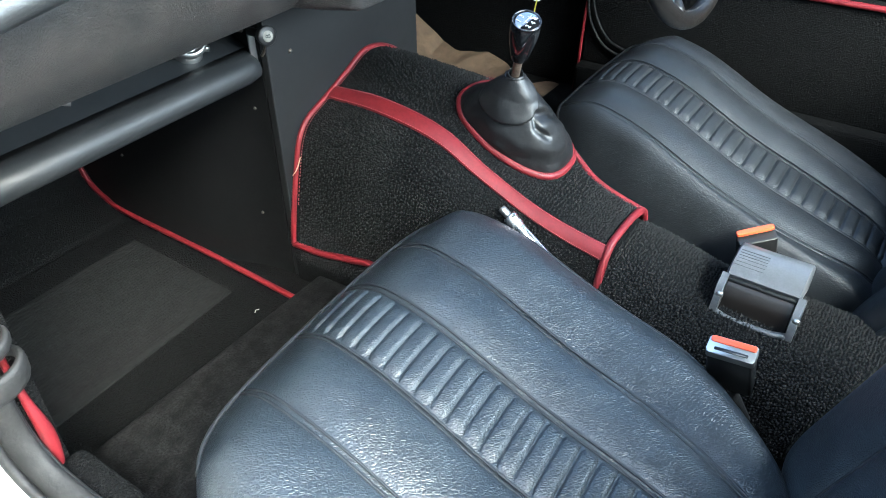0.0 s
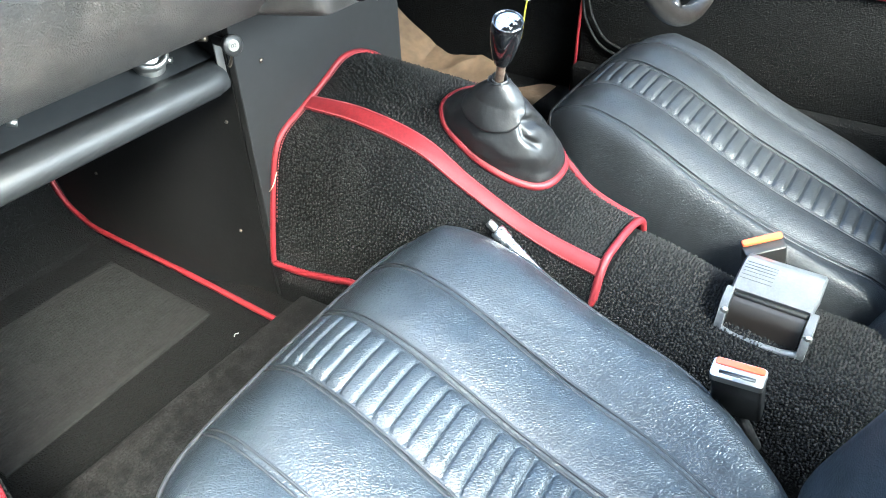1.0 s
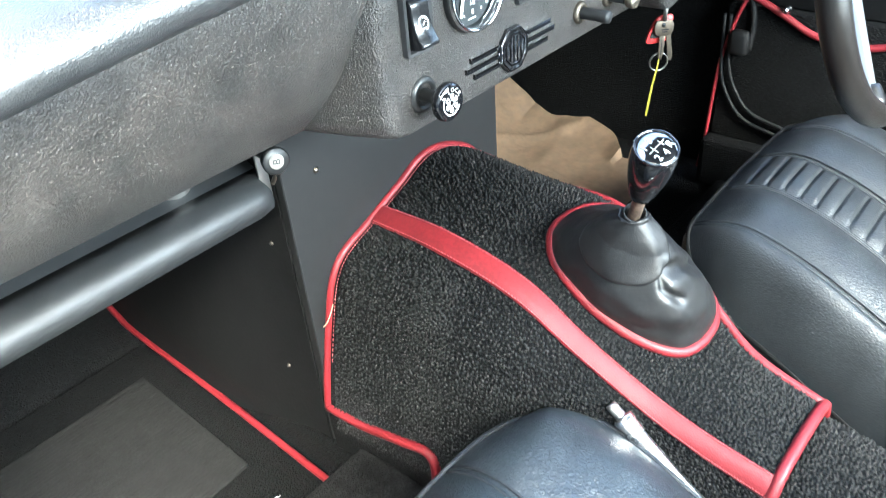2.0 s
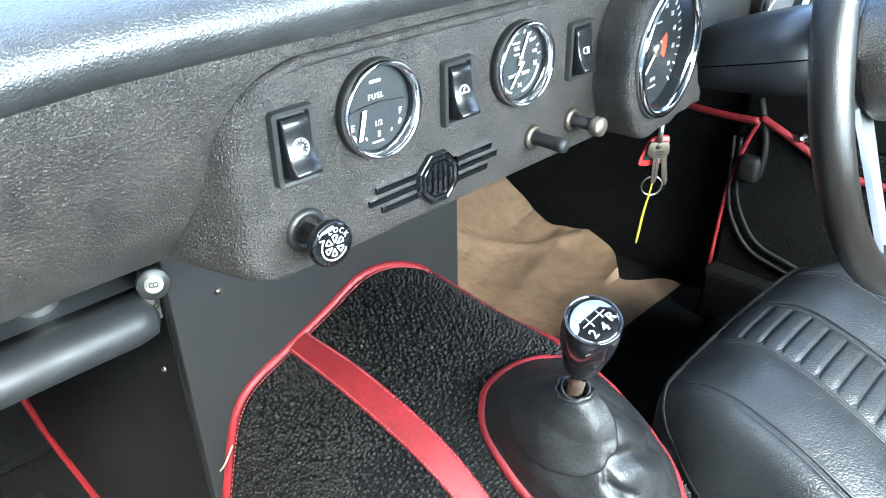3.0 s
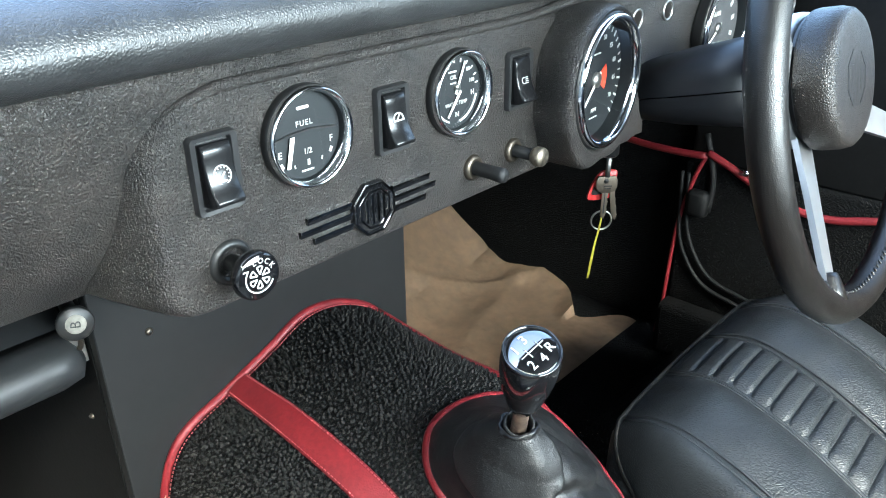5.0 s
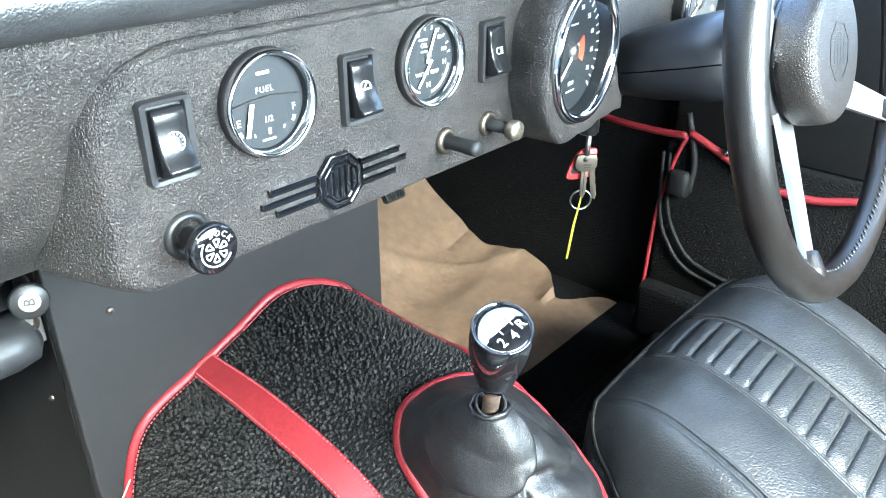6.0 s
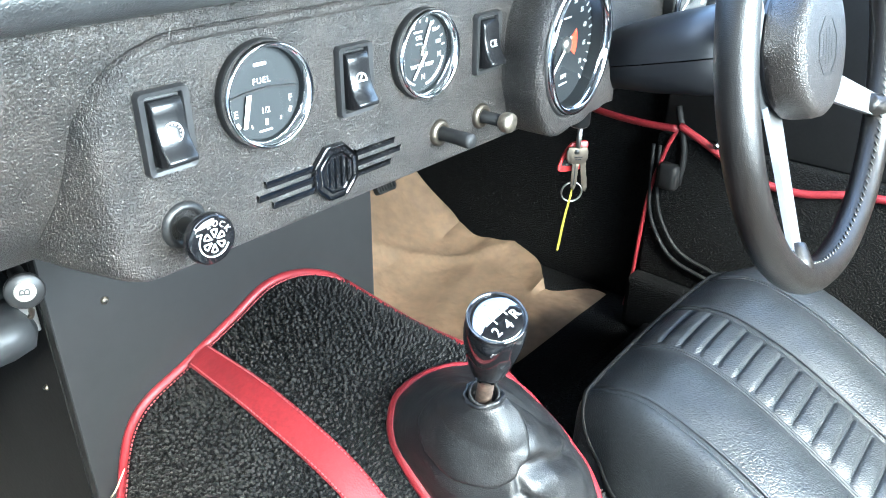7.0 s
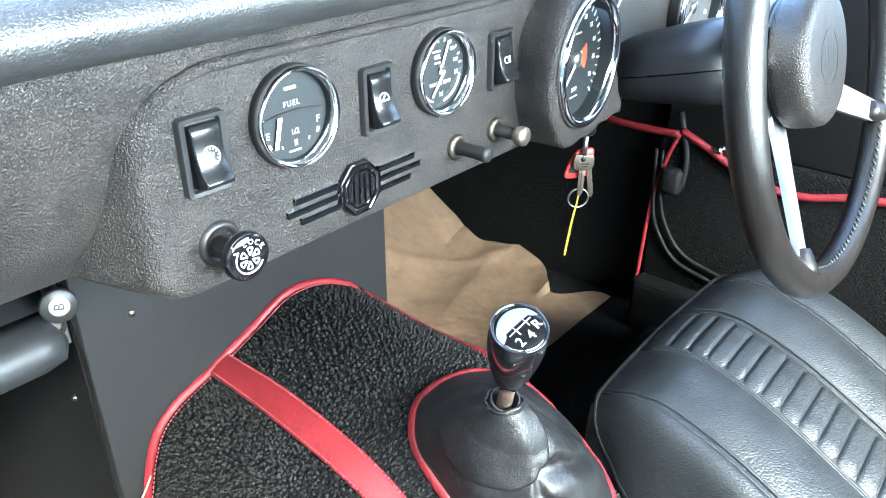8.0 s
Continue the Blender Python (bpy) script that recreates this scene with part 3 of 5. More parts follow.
RING = [(0.0707, -0.026), (0.0360, -0.0216), (0.0157, -0.0286), (0.0004, -0.0480), (-0.0054, -0.0924), (0.0041, -0.136), (0.0242, -0.1680), (0.0584, -0.1765), (0.0960, -0.1670), (0.1255, -0.1294), (0.1330, -0.0780), (0.1120, -0.0420)]


def tunnel_at(x, y):
    """Height of the tunnel's skin over a place of the plan."""
    v = 0.0
    ys = [row[0].y for row in SECTION_V]
    for i in range(6):
        if ys[i] >= y >= ys[i + 1]:
            v = i + (ys[i] - y) / (ys[i] - ys[i + 1])
    best = min((abs(tunnel(s * 0.05, v).x - x), s) for s in range(60, 171))[1] * 0.05
    return tunnel(best, v)


ring = [Vector((p.x, p.y, tunnel_at(p.x, p.y).z + 0.004)) for p in spline([(x, y, 0) for x, y in RING], 8, True)]
part("gaiter_piping", tube_bm(ring, 0.0056, 10, closed=True), M_RED, lever, "red vinyl piping round the gaiter")
COLLAR = Vector((0.0129, -0.114, 0.3590))
nr = len(ring)
cen = sum(ring, Vector()) / nr
# the upper leather hangs as a bulb over a fold: the fold's height by bearing in degrees
FOLD = ((100, 0.80), (115, 0.72), (133, 0.63), (158, 0.55), (187, 0.53), (222, 0.60), (247, 0.69), (267, 0.75), (287, 0.85), (305, 0.94), (320, 1.0))
# creases of the leather as lines of (bearing in degrees, share of the height), with their width and depth
CREASES = (
    (((253, 0.69), (284, 0.65), (314, 0.49)), 0.0050, 0.0060),
    (((250, 0.67), (246, 0.58), (258, 0.50)), 0.0040, 0.0050),
    (((60, 0.80), (50, 0.50), (64, 0.20)), 0.0100, 0.0060),
    (((350, 0.90), (340, 0.70), (345, 0.45)), 0.0080, 0.0050),
)


def bulb_at(deg, t):
    """How far the leather stands out above the fold or is drawn in below it."""
    if not 90 < deg < 325:
        return 0.0
    tf = float(np.interp(deg, [a for a, b in FOLD], [b for a, b in FOLD]))
    fade = min(1.0, (deg - 90) / 50, (325 - deg) / 30)
    if t >= tf:
        k = (t - tf) / max(0.06, 1 - tf)
        rise = min(1.0, (t - tf) / 0.035)
        return fade * (0.0070 * (1 - k) ** 0.8 * rise * (2 - rise) - 0.0045 * (1 - rise) ** 2)
    return -fade * 0.0045 * math.exp(-((tf - t) / 0.10) ** 1.5)


def crease_at(deg, t):
    """How far the leather is drawn in at a bearing and height, with a roll just below each crease."""
    d = 0.0
    for line, w, deep in CREASES:
        for (a0, t0), (a1, t1) in zip(line, line[1:]):
            x0, y0, x1, y1 = 0.0, 0.0, ((a1 - a0 + 180) % 360 - 180) * 0.0009, (t1 - t0) * 0.11
            px, py = ((deg - a0 + 180) % 360 - 180) * 0.0009, (t - t0) * 0.11
            k = max(0.0, min(1.0, (px * x1 + py * y1) / (x1 * x1 + y1 * y1)))
            off = math.hypot(px - k * x1, py - k * y1)
            d = max(d, deep * math.exp(-(off / w) ** 2))
    return d


rows = []
for k in range(91):
    t = k / 90
    row = []
    for p in ring:
        out = Vector((p.x - cen.x, p.y - cen.y, 0)).normalized()
        deg = math.degrees(math.atan2(out.y, out.x)) % 360
        top = COLLAR + out * 0.0134
        f = t ** 1.3
        q = Vector((p.x + (top.x - p.x) * f, p.y + (top.y - p.y) * f, p.z + (top.z - p.z) * t))
        env = min(1.0, t * 7) * min(1.0, (1 - t) * 9 + 0.15)
        belly = 0.006 * math.sin(math.pi * min(1.0, t * 1.25)) ** 0.9
        belly += bulb_at(deg, t)
        wrinkle = noise.noise(Vector((q.x * 45, q.y * 45, q.z * 45))) * 0.0022 + noise.noise(Vector((q.x * 16, q.y * 16, q.z * 20 + 3))) * 0.0045
        row.append(q + out * (belly + wrinkle * env - crease_at(deg, t) * env * 1.15) - Vector((0, 0, 0.010 * math.sin(math.pi * t) ** 2)))
    rows.append(row)
# the sleeve's mouth is turned in round the shaft
for dr, dz in ((0.0004, 0.0016), (-0.0006, 0.0028), (-0.0020, 0.0024), (-0.0028, -0.002), (-0.0030, -0.010)):
    rows.append([COLLAR + Vector((p.x - cen.x, p.y - cen.y, 0)).normalized() * (0.0134 + dr + 0.0006 * math.sin(i * 0.13 * 3)) + Vector((0, 0, dz + 0.0016 * math.sin(i * 2 * math.pi / nr * 2 + 1))) for i, p in enumerate(ring)])
part("gaiter", loft_bm(rows, close_u=True), M_LEATHER, lever, "creased black leather gaiter")
AX = Vector((-0.0275, -0.0268, 0.0860)).normalized()
KM = Matrix.Translation(COLLAR) @ AX.to_track_quat('Z', 'Y').to_matrix().to_4x4()
part("collar", lathe_bm([(0.0103, -0.010), (0.0105, 0.0050), (0.0098, 0.0064), (0.0088, 0.0060), (0.0082, 0.0), (0.0074, -0.006), (0.0, -0.006)], KM, 24), M_MATTE, lever, "dark plastic collar round the shaft")
part("lever_shaft", lathe_bm([(0.0055, -0.01), (0.0055, 0.04)], KM, 16), M_RUST, lever, "rusty steel shaft")
knob = part("knob", lathe_bm([(0.0, 0.031), (0.0085, 0.031), (0.0098, 0.033), (0.0128, 0.044), (0.0162, 0.061), (0.0178, 0.074), (0.0181, 0.084), (0.0175, 0.090), (0.0163, 0.0930), (0.0157, 0.0942)], KM, 32), M_GLOSS, lever, "gloss black gear knob")
# the digits read across the car
zx = AX
xx = (Vector((1, 0.0, 0)) - zx * zx.x).normalized()
yy = zx.cross(xx)
UPM = Matrix(((xx.x, yy.x, zx.x, 0), (xx.y, yy.y, zx.y, 0), (xx.z, yy.z, zx.z, 0), (0, 0, 0, 1)))
UPM = Matrix.Translation(KM @ Vector((0, 0, 0.0942))) @ UPM
part("knob_rim", lathe_bm([(0.0172, -0.0014), (0.0177, 0.0002), (0.0172, 0.0012), (0.0164, 0.0012), (0.0158, 0.0002)], UPM, 40), M_GLOSS, knob)
part("cap", lathe_bm([(0.0159, 0.0000), (0.0152, 0.0008), (0.010, 0.0013), (0.0, 0.0016)], UPM, 40), M_CAP, knob, "gloss black cap with the white shift pattern")
for ch, x, y in (("1", -0.0078, 0.0062), ("3", 0.0008, 0.0078), ("2", -0.0078, -0.0070), ("4", 0.0006, -0.0082), ("R", 0.0086, -0.0058)):
    text_part("digit", ch, 0.0086, UPM @ Matrix.Translation((x, y, 0.0017)), M_WHITE, knob, "white printed character")
part("gate_line", merge(bar_bm(-0.0092, 0, 0.0092, 0, 0.0004, UPM, 0.0012, 0.0021), bar_bm(-0.0036, -0.0035, -0.0036, 0.0035, 0.0004, UPM, 0.0010, 0.0020), bar_bm(0.0050, -0.0030, 0.0050, 0.003, 0.0004, UPM, 0.0010, 0.0020)), M_WHITE, knob)

# ---- handbrake ----
hb = thing("handbrake", (-0.07, -0.30, 0.10), "chrome handbrake lever beside the tunnel", "handbrake")
a, b = Vector((-0.0600, -0.152, 0.203)), Vector((-0.069, -0.36, 0.07))
d = (a - b).normalized()
HM = Matrix.Translation(a) @ d.to_track_quat('Z', 'Y').to_matrix().to_4x4()
part("grip", lathe_bm([(0.0072, -0.24), (0.0072, -0.012), (0.0068, -0.010), (0.0, -0.010)], HM, 20), M_SATIN, hb)
part("tip", lathe_bm([(0.0085, -0.024), (0.0092, -0.020), (0.0092, -0.014), (0.0100, -0.012), (0.0100, -0.006), (0.0075, -0.004), (0.0, -0.004)], HM, 20), M_SATIN, hb)
part("button", lathe_bm([(0.0052, -0.006), (0.0054, 0.006), (0.0048, 0.0095), (0.0, 0.0102)], HM, 18), M_STEEL, hb, "dull steel release button")

# ---- dashboard ----
dash = thing("dashboard", (0.03, 0.05, 0.45), "black dashboard with crackle-finish fascia and padded vinyl top roll", "dashboard")


def droop(x):
    return -0.035 * max(0.0, (-x - 0.20) / 0.35) ** 1.4


XS = [-0.62 + 0.04 * k for k in range(35)]
prof = spline([(0, 0.160, 0.622), (0, 0.150, 0.630), (0, 0.10, 0.6395), (0, 0.055, 0.6485), (0, 0.012, 0.6535), (0, -0.018, 0.645), (0, -0.032, 0.628), (0, -0.026, 0.613), (0, -0.006, 0.606), (0, 0.02, 0.606)], 6)
part("top_roll", loft_bm([[(x, p.y, p.z + droop(x)) for p in prof] for x in XS]), M_ROLL, dash, "padded black grained vinyl roll")
prof = spline([(0, 0.012, 0.622), (0, 0.008, 0.606), (0, 0.006, 0.590), (0, 0.012, 0.562), (0, 0.030, 0.522), (0, 0.056, 0.488), (0, 0.082, 0.464), (0, 0.100, 0.456), (0, 0.115, 0.463), (0, 0.12, 0.50), (0, 0.12, 0.62)], 6)
part("fascia", loft_bm([[(x, p.y, p.z + droop(x) * max(0, min(1, (p.z - 0.46) / 0.15))) for p in prof] for x in XS]), M_CRACKLE, dash, "black crackle-finish fascia")
slab("dash_top", (-0.645, 0.10, 0.590), (0.76, 0.17, 0.612), M_ROLL, "black vinyl ledge below the windscreen", "ledge")


def panel_outline(grow):
    pts = []
    x0, x1, z0, z1 = -0.155 - grow, 0.64 + grow, 0.466 - grow * 0.4, 0.592 + grow
    for cx, cz, r, a0 in ((x1 - 0.02, z1 - 0.02, 0.02, 0), (x0 + 0.048, z1 - 0.048, 0.048, 90), (x0 + 0.020, z0 + 0.020, 0.020, 180), (x1 - 0.02, z0 + 0.02, 0.02, 270)):
        for k in range(9):
            a = radians(a0 + 90 * k / 8)
            pts.append((cx + r * math.cos(a), cz + r * math.sin(a)))
    return pts


rows = []
for grow, y in ((0.024, 0.11), (0.012, 0.05), (0.0040, 0.016), (0.0018, 0.0085), (-0.0005, 0.0038), (-0.0035, 0.0009), (-0.0075, 0.0)):
    rows.append([(x, y, z) for x, z in panel_outline(grow)])
bm = loft_bm(rows, close_u=True)
bm.verts.ensure_lookup_table()
n0 = len(rows[0])
bm.faces.new([bm.verts[len(bm.verts) - n0 + i] for i in range(n0)])
panel = part("instrument_panel", bm, M_CRACKLE, dash, "raised black crackle instrument panel")
# rolled lip over the panel's top
part("panel_lip", tube_bm(spline([(-0.146, 0.012, 0.562), (-0.137, 0.007, 0.579), (-0.112, 0.003, 0.590), (-0.08, 0.003, 0.592), (0.1, 0.003, 0.592), (0.17, 0.003, 0.593), (0.21, -0.006, 0.600), (0.24, -0.014, 0.602), (0.28, -0.006, 0.599), (0.32, 0.003, 0.594), (0.63, 0.003, 0.593)], 6), 0.0035, 8), M_CRACKLE, panel)

# rev counter pod: round above, square-cornered along the panel's lower edge
TM = pose(0.2245, -0.036, 0.538, 90, 0, 6)
FACE = ((-180, 0.0605), (-140, 0.067), (-115, 0.0735), (-90, 0.0672), (-60, 0.0745), (-44, 0.0915), (-36, 0.110), (-29, 0.083), (-14, 0.0635), (0, 0.0605), (90, 0.0605), (180, 0.0605))
BASE = ((-180, 0.0455), (-140, 0.057), (-115, 0.073), (-90, 0.0705), (-60, 0.074), (-36, 0.088), (-14, 0.062), (0, 0.058), (60, 0.060), (90, 0.060), (130, 0.052), (180, 0.0455))


def polar(table, a):
    for (a0, r0), (a1, r1) in zip(table, table[1:]):
        if a0 <= a <= a1:
            t = (a - a0) / (a1 - a0)
            return r0 + (r1 - r0) * (0.5 * t + 0.5 * t * t * (3 - 2 * t))


rows = []
for mix, inset, h, lay in ((0.0, 0.0, -0.046, 1), (0.0, 0.0, -0.037, 1), (0.45, 0.0, -0.024, 1), (0.80, 0.0, -0.012, 1), (1.0, 0.0, -0.0045, 1), (1.0, 0.0012, -0.0012, 1), (1.0, 0.0035, 0.0003, 1), (0, 0.0585, 0.0008, 0), (0, 0.0565, 0.0, 0), (0, 0.0550, -0.006, 0)):
    row = []
    for k in range(96):
        d = -180 + 360 * k / 96
        r = polar(BASE, d) * (1 - mix) + polar(FACE, d) * mix - inset if lay else inset
        row.append(TM @ Vector((r * math.cos(radians(d)), r * math.sin(radians(d)), h)))
    rows.append(row)
part("pod", loft_bm(rows, close_u=True), M_CRACKLE, dash, "crackle-finish pod round the rev counter")


def gauge(name, m, r, label, group="", deep=0.0):
    g = thing(name, m.translation, label, "gauge", group)
    part("gasket", lathe_bm([(r * 1.012, -0.0052 - deep), (r * 1.018, -0.002), (r * 1.010, 0.0005), (r * 0.98, 0.001)], m, 48), M_BLACK, g)
    part("bezel", lathe_bm([(r, -0.001), (r * 1.0, 0.0025), (r * 0.975, 0.0050), (r * 0.945, 0.0054), (r * 0.905, 0.0040), (r * 0.880, 0.0015), (r * 0.872, 0.0)], m, 48), M_CHROME, g)
    part("inner_wall", lathe_bm([(r * 0.874, 0.0006), (r * 0.870, -0.0045 - deep)], m, 48), M_DIAL, g)
    dial = part("dial", lathe_bm([(r * 0.88, -0.0045 - deep), (0.0, -0.0045 - deep)], m, 48), M_DIAL, g, "black dial face")
    gl = part("glass", lathe_bm([(0.0, 0.0022), (r * 0.6, 0.0018), (r * 0.885, 0.0008)], m, 48), M_GLASS, g, "clear gauge glass")
    gl.visible_shadow = False
    return g, dial


def needle(m, length, angle, parent, w=0.0018, tail=0.005):
    rm = m @ pose(0, 0, 0, 0, 0, angle)
    return part("needle", prism_bm([(-tail, w * 0.7), (-tail, -w * 0.7), (length, -w * 0.45), (length, w * 0.45)], rm, -0.0030, -0.0024), M_NEEDLE, parent, "white needle", smooth=False)


FM = pose(-0.0550, -0.0052, 0.5540, 90, 0, 0)
g, dial = gauge("fuel_gauge", FM, 0.0302, "round fuel gauge with chrome bezel and black dial")
part("maker_mark", prism_bm(rounded(0.0085, 0.0018, 0.0004, 1, 0, 0.0165), FM, -0.0045, -0.0041), M_WHITE, dial, smooth=False)
text_part("lettering", "FUEL", 0.0048, FM @ Matrix.Translation((0, 0.0072, -0.0043)), M_WHITE, dial, spacing=1.25)
text_part("lettering", "E", 0.0058, FM @ Matrix.Translation((-0.0190, -0.0085, -0.0043)), M_WHITE, dial)
text_part("lettering", "F", 0.0058, FM @ Matrix.Translation((0.0190, -0.0065, -0.0043)), M_WHITE, dial)
text_part("lettering", "1/2", 0.0050, FM @ Matrix.Translation((0.001, -0.0100, -0.0043)), M_WHITE, dial)
part("scale_mark", merge(bar_bm(0.001, -0.0150, 0.001, -0.0185, 0.0018, FM, -0.0045, -0.0040), bar_bm(-0.019, -0.0135, -0.0175, -0.0165, 0.0018, FM, -0.0045, -0.0040), bar_bm(0.019, -0.0115, 0.0175, -0.0145, 0.0018, FM, -0.0045, -0.0040), bar_bm(-0.0095, -0.0165, -0.009, -0.0185, 0.0008, FM, -0.0045, -0.0040), bar_bm(0.0115, -0.0155, 0.0108, -0.0175, 0.0008, FM, -0.0045, -0.0040)), M_WHITE, dial, smooth=False)
part("small_print", prism_bm(rounded(0.009, 0.0010, 0.0002, 1, 0, -0.0215), FM, -0.0045, -0.0041), M_WHITE, dial, smooth=False)
part("needle", prism_bm([(-0.0118, 0.0010), (-0.0088, 0.0010), (-0.0135, -0.0170), (-0.0160, -0.0170)], FM, -0.0030, -0.0024), M_NEEDLE, g, "white needle", smooth=False)
# black strip that draws the edge of a reflection over the dial
part("needle_shroud", prism_bm([(-0.0225, 0.0012), (-0.012, 0.0030), (0.004, 0.0038), (0.0225, 0.0012), (0.0225, 0.0000), (0.004, 0.0026), (-0.012, 0.0018), (-0.0225, 0.0)], FM, -0.0045, -0.0030), M_BLACK, g, smooth=False)

WM = pose(0.0785, -0.0052, 0.5530, 90, 0, 0)
g, dial = gauge("oil_and_water_gauge", WM, 0.0300, "round oil pressure and water temperature gauge with chrome bezel")
text_part("lettering", "OIL", 0.0042, WM @ Matrix.Translation((-0.003, 0.0105, -0.0043)), M_WHITE, dial)
text_part("lettering", "WATER TEMP", 0.0038, WM @ Matrix.Translation((0.0, -0.0085, -0.0043)), M_WHITE, dial)
text_part("lettering", "60", 0.0038, WM @ Matrix.Translation((-0.009, 0.0180, -0.0043)), M_WHITE, dial)
text_part("lettering", "80", 0.0040, WM @ Matrix.Translation((0.0125, 0.0140, -0.0043)), M_WHITE, dial)
text_part("lettering", "100", 0.0038, WM @ Matrix.Translation((0.0165, 0.0055, -0.0043)), M_WHITE, dial)
text_part("lettering", "H", 0.0052, WM @ Matrix.Translation((0.0175, -0.0035, -0.0043)), M_WHITE, dial)
text_part("lettering", "C", 0.0048, WM @ Matrix.Translation((-0.0190, -0.0035, -0.0043)), M_WHITE, dial)
text_part("lettering", "N", 0.0052, WM @ Matrix.Translation((0.001, -0.0165, -0.0043)), M_WHITE, dial)
part("scale_arc", arc_bm(0.0212, 0.0228, -80, -14, WM, -0.0045, -0.0040), M_WHITE, dial, smooth=False)
part("scale_arc", arc_bm(0.0212, 0.0224, -166, -110, WM, -0.0045, -0.0040), M_WHITE, dial, smooth=False)
part("scale_mark", merge(*[bar_bm(0.0205 * math.cos(a), 0.0205 * math.sin(a), 0.0232 * math.cos(a), 0.0232 * math.sin(a), 0.0009, WM, -0.0045, -0.0040) for a in [radians(d) for d in (8, 25, 42, 60, 78, 96, 114, 132, 150)]]), M_WHITE, dial, smooth=False)
part("small_print", merge(prism_bm(rounded(0.006, 0.0010, 0.0002, 1, -0.003, 0.0065), WM, -0.0045, -0.0041), prism_bm(rounded(0.008, 0.0012, 0.0002, 1, -0.004, 0.0145), WM, -0.0045, -0.0041)), M_WHITE, dial, smooth=False)
part("pivot", lathe_bm([(0.0022, -0.0045), (0.0022, -0.002), (0, -0.002)], WM @ Matrix.Translation((0, 0.0035, 0)), 14), M_STEEL, g)
needle(WM @ Matrix.Translation((0, 0.0035, 0)), 0.0185, 66, g, 0.0014)
needle(WM @ Matrix.Translation((0, -0.0035, 0)), 0.0165, 232, g, 0.0014)

g, dial = gauge("rev_counter", TM, 0.0545, "large rev counter with chrome bezel, black dial and red zone", deep=0.007)
TM = TM @ Matrix.Translation((0, 0, -0.007))
for k, w in enumerate(("45", "50", "55", "60", "65", "70")):
    a = radians(95 - k * 25.5)
    text_part("lettering", w, 0.0056, TM @ Matrix.Translation((0.0345 * math.cos(a), 0.0345 * math.sin(a), -0.0043)), M_WHITE, dial)
for k in range(5):
    a = radians(120.5 + k * 25.5)
    part("scale_number", prism_bm(rounded(0.0060, 0.0036, 0.0004, 1, 0.0345 * math.cos(a), 0.0345 * math.sin(a)), TM, -0.0045, -0.0041), M_WHITE, dial, smooth=False)
part("scale_mark", merge(*[bar_bm(0.042 * math.cos(a), 0.042 * math.sin(a), (0.0462 if k % 2 else 0.0472) * math.cos(a), (0.0462 if k % 2 else 0.0472) * math.sin(a), 0.0009 if k % 2 else 0.0016, TM, -0.0045, -0.0040) for k, a in enumerate([radians(232 - k * 9.25) for k in range(31)])]), M_WHITE, dial, smooth=False)
part("red_zone", arc_bm(0.006, 0.0200, -32, 30, TM, -0.0045, -0.0040), M_DIALRED, dial, "orange-red warning sector", smooth=False)
text_part("lettering", "RPM", 0.0050, TM @ Matrix.Translation((0.0, -0.0255, -0.0043)), M_WHITE, dial)
for w_, y_ in ((0.014, -0.0315), (0.012, 0.021)):
    part("small_print", prism_bm(rounded(w_, 0.0012, 0.0002, 1, 0, y_), TM, -0.0045, -0.0041), M_WHITE, dial, smooth=False)
part("pivot", lathe_bm([(0.0065, -0.0045), (0.0060, -0.0015), (0, -0.001)], TM, 18), M_STEEL, g)
needle(TM, 0.036, 222, g, 0.0020, 0.008)

SM = pose(0.500, -0.0125, 0.538, 90, 0, 0)
g, dial = gauge("speedometer", SM, 0.0575, "large speedometer with chrome bezel and grey-black dial", deep=0.006)
SM = SM @ Matrix.Translation((0, 0, -0.006))
dial.data.materials[0] = M_DIALGREY
part("odometer", prism_bm(rounded(0.022, 0.007, 0.001, 2, -0.006, 0.016), SM, -0.0045, -0.0041), M_BLACK, dial, smooth=False)
part("odometer_digit", merge(*[prism_bm(rounded(0.0024, 0.0050, 0.0003, 1, -0.0145 + 0.0042 * k, 0.016), SM, -0.0042, -0.0038) for k in range(5)]), M_WHITE, dial, smooth=False)
part("scale_block", merge(*[bar_bm(0.034 * math.cos(a), 0.034 * math.sin(a), 0.041 * math.cos(a), 0.041 * math.sin(a), 0.0048, SM, -0.0045, -0.0040) for a in [radians(220 - k * 26) for k in range(10)]]), M_WHITE, dial, smooth=False)
part("pivot", lathe_bm([(0.0065, -0.0045), (0.0060, -0.0015), (0, -0.001)], SM, 18), M_STEEL, g)
needle(SM, 0.036, 215, g, 0.0020, 0.008)


